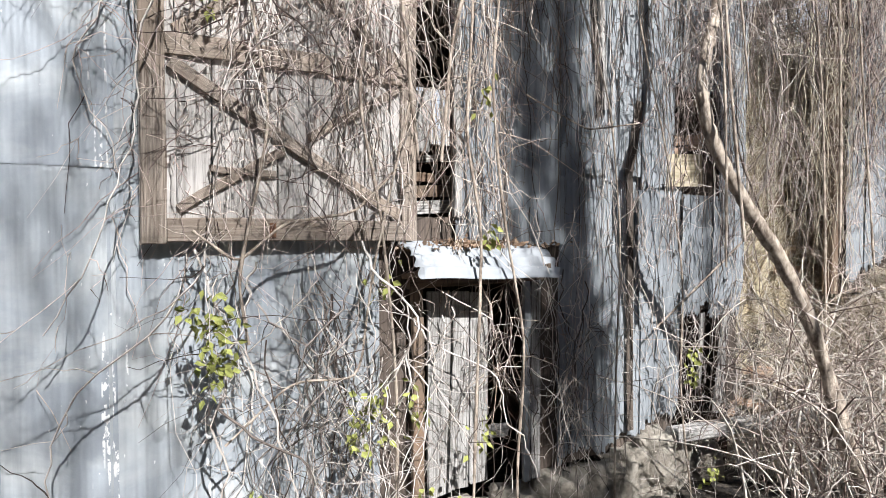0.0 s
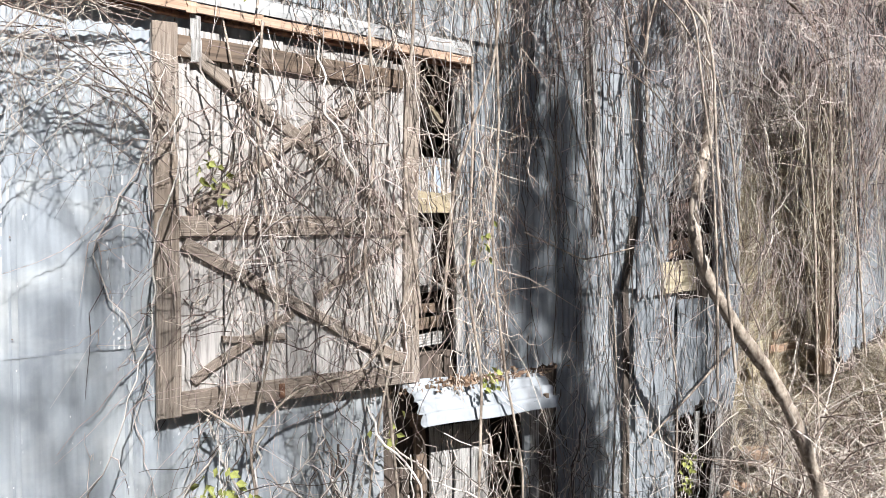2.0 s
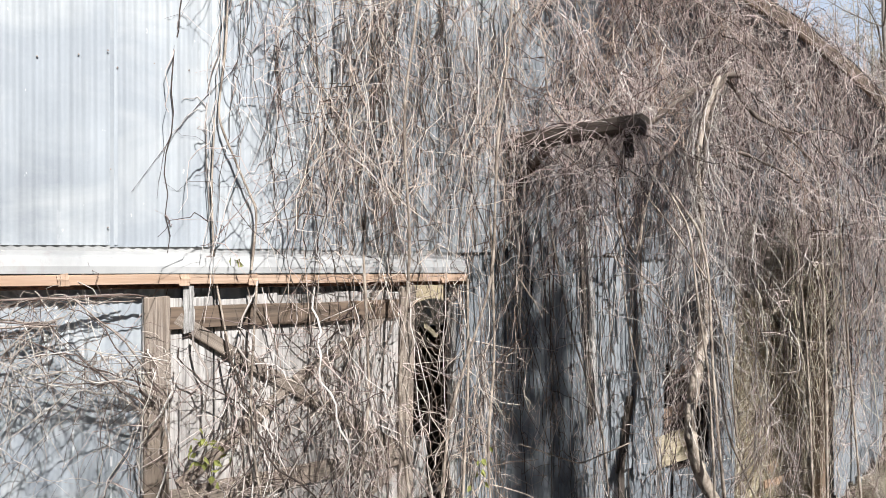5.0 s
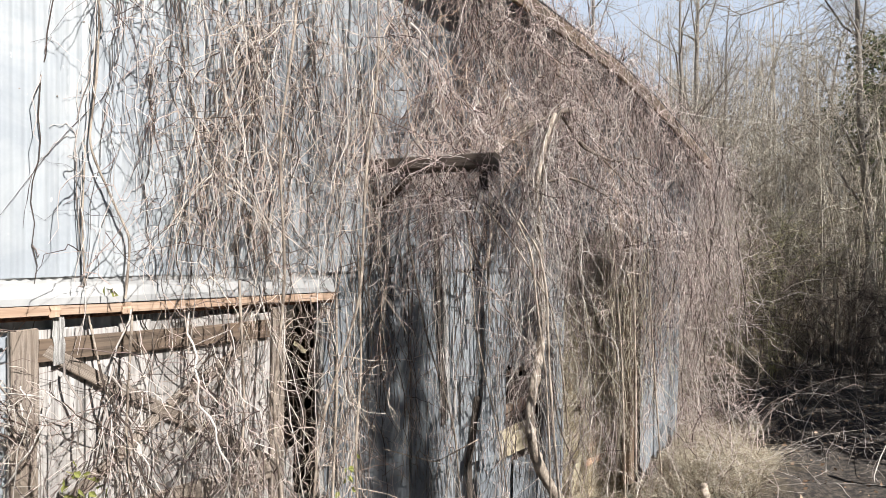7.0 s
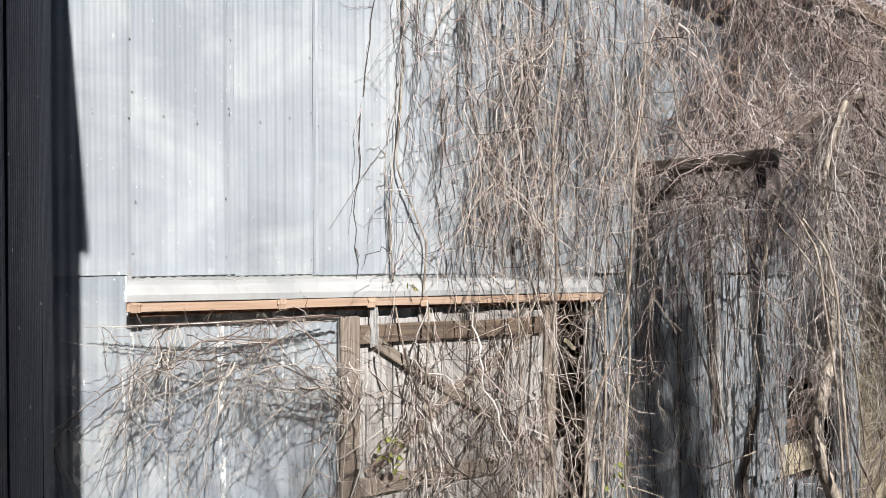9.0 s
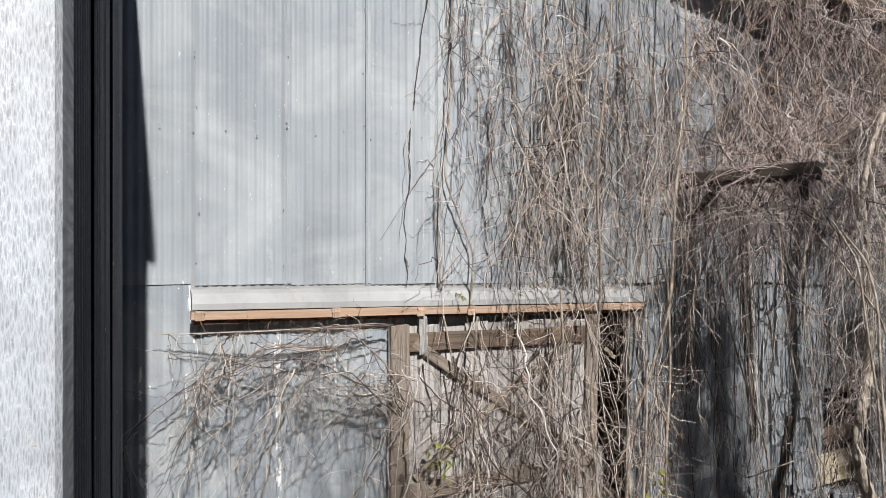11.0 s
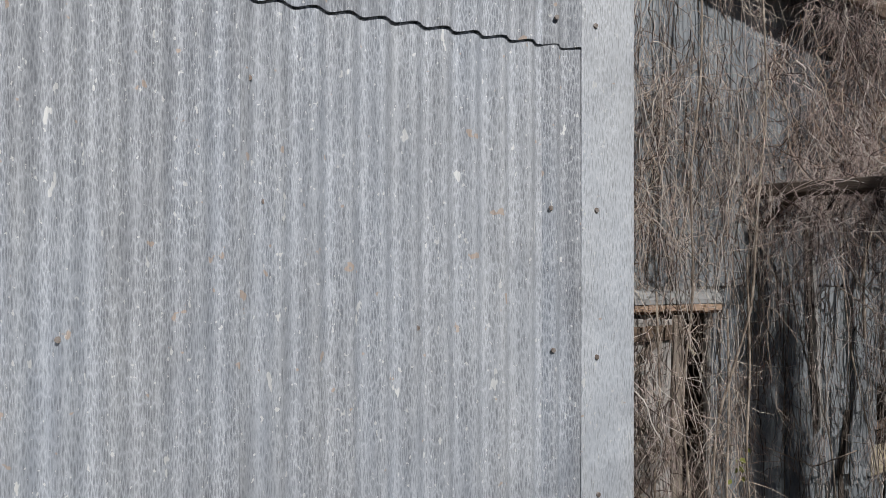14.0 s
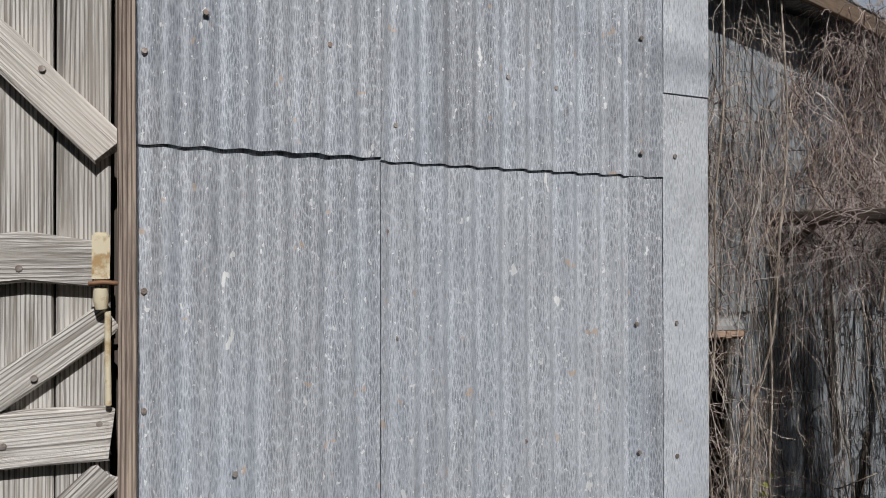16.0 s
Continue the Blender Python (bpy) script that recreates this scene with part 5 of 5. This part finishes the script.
def leaves(n, centre, spread, size, material, name, parent=None, label=""):
    """n pointed leaves, each four quads folded along the rib."""
    C = np.array(centre) + RNG.normal(0, 1, (n, 3)) * np.array(spread)
    a = RNG.normal(0, 1, (n, 3))
    a[:, 2] -= 0.4
    a /= np.linalg.norm(a, axis=1, keepdims=True)
    b = np.cross(a, RNG.normal(0, 1, (n, 3)))
    b /= np.linalg.norm(b, axis=1, keepdims=True)
    c = np.cross(a, b)
    S = RNG.uniform(*size, n)[:, None]
    w = 0.32
    pts = [C, C + S * (0.35 * a + w * b + 0.08 * c), C + S * (0.4 * a), C + S * (0.35 * a - w * b + 0.08 * c), C + S * (a + 0.02 * b), C + S * (a - 0.02 * b)]
    V = np.stack(pts, 1).reshape(-1, 3)
    o = (np.arange(n) * 6)[:, None]
    Q = np.concatenate([o + np.array([[0, 1, 4, 2]]), o + np.array([[0, 2, 5, 3]])])
    return arrays(name, V, Q, material, parent, label, smooth=False)


LEAVES = []
for _ in range(6):
    ob = leaves(1, (0, 0, 0), (0, 0, 0), (0.05, 0.085), M_LEAF, "leaf")
    LEAVES.append(ob.data)
    bpy.data.objects.remove(ob)
for i, (x, y, z, n, s) in enumerate([(1.02, 4.05, 1.93, 70, 0.10), (1.05, 4.05, 1.72, 45, 0.07), (2.04, 4.05, 1.2, 30, 0.10), (2.15, 4.05, 1.32, 26, 0.09), (2.02, 4.05, 1.02, 16, 0.06), (2.47, 4.05, 1.18, 16, 0.08), (3.0, 4.0, 0.95, 22, 0.08), (5.6, 4.05, 1.25, 26, 0.07),
                                     (5.62, 4.05, 1.02, 14, 0.05), (5.9, 4.0, 0.05, 24, 0.08), (1.3, 4.1, 0.75, 14, 0.06), (2.6, 4.0, 0.45, 20, 0.10), (3.05, 3.98, 2.45, 20, 0.05), (1.02, 4.2, 3.95, 22, 0.09), (3.1, 4.1, 3.5, 12, 0.07), (1.25, 4.3, 5.16, 4, 0.03), (2.2, 4.1, 2.1, 14, 0.08)]):
    e = empty("leafy_sprig", "sprig of yellow-green leaves among bare vines", "leaves", "green sprigs on the vines", at=(x, y, z))
    for _ in range(n):
        lf = new("leaf", LEAVES[_ % 6])
        lf.parent = e
        lf.location = RNG.normal(0, 1, 3) * (s * 0.8, s * 0.5, s)
        lf.rotation_euler = RNG.uniform(-0.8, 0.8, 3)
    V, Q = tube_arrays(np.array([[(0, 0.02, s * 1.6), (0.01, 0.01, s * 0.5), (-0.01, 0.0, -s * 0.4), (0.01, 0.0, -s)]]), np.full((1, 4), 0.002), 5)
    arrays("twig", V, Q, M_VINE, e)
ob = leaves(420, (3.1, 4.33, 2.375), (0.34, 0.06, 0.006), (0.03, 0.07), M_LITTER, "leaf_litter")
tagged(ob, "dead brown leaves lying on the metal hood", "leaves", kind="stuff")
ob = leaves(160, (3.0, 4.28, 2.39), (0.12, 0.06, 0.02), (0.02, 0.05), M_LITTER, "leaf_litter")
tagged(ob, "dead brown leaves caught in the vines", "leaves", kind="stuff")
K = 900
lx, ly = RNG.uniform(9.5, 18, K), RNG.uniform(0.5, 5.5, K)
ob = leaves(K, np.stack([lx, ly, ground_z(lx, ly) + 0.015], 1), (0.02, 0.02, 0.005), (0.04, 0.10), M_LITTER, "ground_litter")
tagged(ob, "fallen brown leaves on the mud", "leaves", kind="stuff")


# ---- trees ----
def limbs(P, R, per, length, up=0.5, n=7, lo=0.25, shrink=0.5, droop=0.0):
    """per branches on each of the paths P."""
    K = P.shape[0] * per
    k = np.repeat(np.arange(P.shape[0]), per)
    u = RNG.uniform(lo, 0.98, K)
    idx = np.minimum((u * (P.shape[1] - 1)).astype(int), P.shape[1] - 2)
    o = P[k, idx]
    r0 = R[k, idx] * shrink
    t = P[k, idx + 1] - o
    t /= np.linalg.norm(t, axis=1, keepdims=True) + 1e-9
    d = RNG.normal(0, 1, (K, 3))
    d /= np.linalg.norm(d, axis=1, keepdims=True)
    d = d * 0.9 + t * 0.5 + np.array([0, 0, up])
    d /= np.linalg.norm(d, axis=1, keepdims=True)
    L = RNG.uniform(*length, K) * (1.15 - 0.6 * u)
    f = np.linspace(0, 1, n)
    Q = o[:, None, :] + d[:, None, :] * (L[:, None] * f[None, :])[:, :, None]
    for ax in range(3):
        Q[:, :, ax] += smooth_walk(K, n, 0.03) * L[:, None] * 0.5
    Q[:, :, 2] -= droop * L[:, None] * (f ** 2)[None, :]
    return Q, np.maximum(0.003, r0[:, None] * (1 - 0.8 * f)[None, :])


def bare_tree(height, radius, seed, dense=1.0, name="bare_tree", lo=0.3, bend=0.004, taper=0.85, reach=1.0):
    e = empty(name, "bare grey deciduous tree without leaves", "tree", "bare trees round the barn")
    f = np.linspace(0, 1, 14)
    P = np.zeros((1, 14, 3))
    P[0, :, 0], P[0, :, 1] = smooth_walk(1, 14, height * bend)[0], smooth_walk(1, 14, height * bend)[0]
    P[0, :, 2] = f * height - 0.3
    R = (radius * (1 - taper * f) * (1 + 0.5 * np.exp(-f * 18)))[None, :]
    tubes("trunk", P, R, M_TREE, 8, e)
    a = limbs(P, R, int(13 * dense), (height * 0.2 * reach, height * 0.42 * reach), 0.6, 8, lo)
    b = limbs(*a, 6, (height * 0.08 * reach, height * 0.2 * reach), 0.3, 6)
    c = limbs(*b, 5, (height * 0.03, height * 0.09), 0.2, 4)
    V, Q = join_tubes([tube_arrays(*a, 5), tube_arrays(*b, 3), tube_arrays(*c, 3)])
    arrays("crown", V, Q, M_TREE, e)
    return e


protos = [bare_tree(13, 0.16, 1), bare_tree(16, 0.2, 2), bare_tree(10, 0.10, 3), bare_tree(9, 0.07, 4, 0.8)]
spots = [(24, 9), (27, 4), (31, 12), (22, 14), (35, 7), (29, 16), (38, 14), (26, 20), (40, 3), (33, 0), (44, 9), (19, 17), (36, 20), (47, 16), (30, 26), (42, 24), (23, 25), (50, 5), (52, 20), (17, 22), (45, -3), (28, 10.5)]
for i, (x, y) in enumerate(spots):
    p = protos[i % 4]
    m = pose(x, y, float(ground_z(x, y)), 0, 0, 67 * i)
    if i < 4:
        p.matrix_basis = m
    else:
        copy_thing(p, m)

# trees behind the camera, whose shadows lie on the facade and the mud
for i, (x, y, h, r, dense, lo, bend) in enumerate([(-0.62, -5.0, 13.9, 0.05, 0.9, 0.66, 0.001), (-0.05, -6.0, 14.9, 0.05, 0.9, 0.66, 0.001), (-0.40, -7.0, 16.0, 0.05, 0.9, 0.66, 0.001), (0.75, -7.5, 16.0, 0.05, 1.5, 0.66, 0.001), (5.6, -6.5, 15.5, 0.10, 1.0, 0.5, 0.001)]):
    t = bare_tree(h, r, 30 + i, dense, lo=lo, bend=bend, reach=(0.24, 0.24, 0.22, 0.26, 0.4)[i])
    t.matrix_basis = pose(x, y, float(ground_z(x, y)), 0, 0, 40 * i)


def slim_evergreen(x, y, h, spread, lo, count, trunk=0.09):
    """A narrow evergreen whose loose crown starts at the share lo of its height."""
    e = empty("slim_evergreen", "slim evergreen with a loose narrow crown", "tree", "evergreens", at=(x, y, float(ground_z(x, y))))
    f = np.linspace(0, 1, 90)
    P = np.zeros((1, 90, 3))
    P[0, :, 0], P[0, :, 2] = 0.08 * np.sin(f * 9), f * h - 0.2
    R = (trunk * (1 - 0.6 * f))[None, :]
    tubes("trunk", P, R, M_TREE, 8, e)
    a = limbs(P, R, 120, (spread * 1.0, spread * 2.0), 0.25, 6, lo, 0.22)
    b = limbs(*a, 5, (spread * 0.3, spread * 0.8), 0.2, 4, 0.3)
    V, Q = join_tubes([tube_arrays(*a, 4), tube_arrays(*b, 3)])
    arrays("boughs", V, Q, M_TREE, e)
    k = RNG.integers(0, b[0].shape[0], count)
    leaves(count, b[0][k, RNG.integers(0, 4, count)], (0.07, 0.07, 0.20), (0.06, 0.15), M_CEDAR, "crown", e)


def cedar(x, y, h, seed):
    e = empty("cedar_tree", "dark green evergreen cedar", "tree", "evergreens", at=(x, y, float(ground_z(x, y))))
    f = np.linspace(0, 1, 10)
    P = np.zeros((1, 10, 3))
    P[0, :, 2] = f * h - 0.2
    R = (0.014 * h * (1 - 0.9 * f))[None, :]
    tubes("trunk", P, R, M_TREE, 7, e)
    a = limbs(P, R, 60, (h * 0.16, h * 0.28), 0.15, 6, 0.12, 0.4, 0.25)
    b = limbs(*a, 6, (h * 0.03, h * 0.08), 0.0, 4, 0.3)
    V, Q = join_tubes([tube_arrays(*a, 4), tube_arrays(*b, 3)])
    arrays("bough_mass", V, Q, M_TREE, e)
    k = RNG.integers(0, b[0].shape[0], 7000)
    C = b[0][k, RNG.integers(0, 4, 7000)]
    leaves(7000, C, (h * 0.012,) * 3, (0.10, 0.22), M_CEDAR, "crown", e)


slim_evergreen(3.02, -7.5, 17.2, 0.40, 0.38, 5000, 0.06)
slim_evergreen(3.42, -7.9, 17.7, 0.42, 0.38, 5000, 0.07)
slim_evergreen(3.85, -7.3, 14.0, 0.50, 0.55, 2600, 0.06)
slim_evergreen(5.55, -7.2, 17.1, 0.42, 0.87, 1300, 0.05)
cedar(25.0, -0.6, 13.0, 1)
cedar(31.0, 4.7, 12.0, 5)
for i, (x, y, h) in enumerate([(14.4, -3.6, 11.5), (16.2, -3.9, 12.5), (18.2, -3.6, 12.5), (20.4, -4.2, 13.0), (22.8, -4.0, 13.0), (13.2, -2.6, 8.5)]):
    cedar(x, y, h, 10 + i)

# dense evergreen wood, unseen behind the camera, added to hold back sky light
K = 15000
C = np.stack([RNG.uniform(-34, 44, K), RNG.uniform(-24, -15, K), 13.5 * RNG.random(K) ** 0.8], 1)
C[:, 2] += 1.5 * np.sin(C[:, 0] * 0.7) + ground_z(C[:, 0], C[:, 1])
tagged(leaves(K, C, (0.3, 0.3, 0.3), (0.8, 1.7), M_CEDAR, "evergreen_wood"), "unseen dark evergreen wood added to block sky light", "woods", kind="stuff")

# glowing pale sheet, added far behind the woods to brighten the low sky
bm = bmesh.new()
ring = []
for i in range(25):
    a = radians(-14 + 84 * i / 24)
    ring.append([bm.verts.new((420 * math.cos(a), 420 * math.sin(a), z)) for z in (-10, 60, 140, 240)])
for a, c in zip(ring[:-1], ring[1:]):
    for i in range(3):
        bm.faces.new((a[i], c[i], c[i + 1], a[i + 1]))
k = Mat("sky_glow", 1.0)
k.b.inputs["Base Color"].default_value = (0, 0, 0, 1)
k.b.inputs["Emission Color"].default_value = (0.74, 0.84, 1.0, 1)
k.b.inputs["Emission Strength"].default_value = 0.82
tagged(part("backdrop", bm, k.m), "glowing pale blue backdrop for the sky behind the bare woods", "sky", kind="structure")

# far woods
K = 900
ang, dist = RNG.uniform(-12, 62, K), RNG.uniform(48, 95, K)
X, Y = dist * np.cos(np.radians(ang)), dist * np.sin(np.radians(ang))
f = np.linspace(0, 1, 8)
P = np.zeros((K, 8, 3))
H = RNG.uniform(9, 19, K)
P[:, :, 0] = X[:, None] + smooth_walk(K, 8, 0.12)
P[:, :, 1] = Y[:, None] + smooth_walk(K, 8, 0.12)
P[:, :, 2] = ground_z(X, Y)[:, None] + H[:, None] * f[None, :]
R = RNG.uniform(0.06, 0.16, K)[:, None] * (1 - 0.85 * f)[None, :]
br = limbs(P, R, 9, (1.5, 4.5), 0.8, 5, 0.3)
fine = limbs(*br, 3, (0.8, 2.0), 0.4, 4)
mass("far_woods", [(P, R), br, (fine[0], np.maximum(fine[1], 0.012))], M_FAR, "distant bare grey woodland on the skyline", "woods")
und = canes(900, (30, 75), (-8, 45), (1.5, 5.0), 0.4, r=(0.012, 0.03))
mass("far_brush", [und, twigs(und[0], 9000, (0.6, 2.0), r=(0.006, 0.014), down=-0.2, flat=1.0)], M_STRAW, "distant tan and olive undergrowth", "brush")
# bare limb reaching into the sky above the muddy ground
limb_p = stem("overhanging_limb", [(13.5, -1.6, 10.3), (12.6, -0.6, 9.75), (11.6, 0.3, 9.5), (10.6, 1.2, 9.3), (9.8, 2.0, 9.0), (9.2, 2.9, 8.65)], 0.055, 0.008, "dark bare limb reaching across the sky", M_TREE, sides=6, n=24)
mass("limb_twigs", [twigs(np.stack([limb_p]), 70, (0.5, 1.7), r=(0.003, 0.007), n=7, down=-0.1, flat=1.0)], M_TREE, "fine twigs on the overhanging limb", "twigs")
log = stem("fallen_log", [(8.8, 2.9, 0.9), (9.2, 3.2, 1.4), (9.6, 3.5, 1.8)], 0.07, 0.06, "short pale barkless log on the bank", M_TRUNK, sides=10, n=12)
post_p = stem("leaning_stump", [(11.2, 1.0, 1.6), (11.5, 1.15, 2.1), (11.7, 1.25, 2.6)], 0.10, 0.08, "dark leaning stump beside the mud", M_TREE, sides=10, n=12)
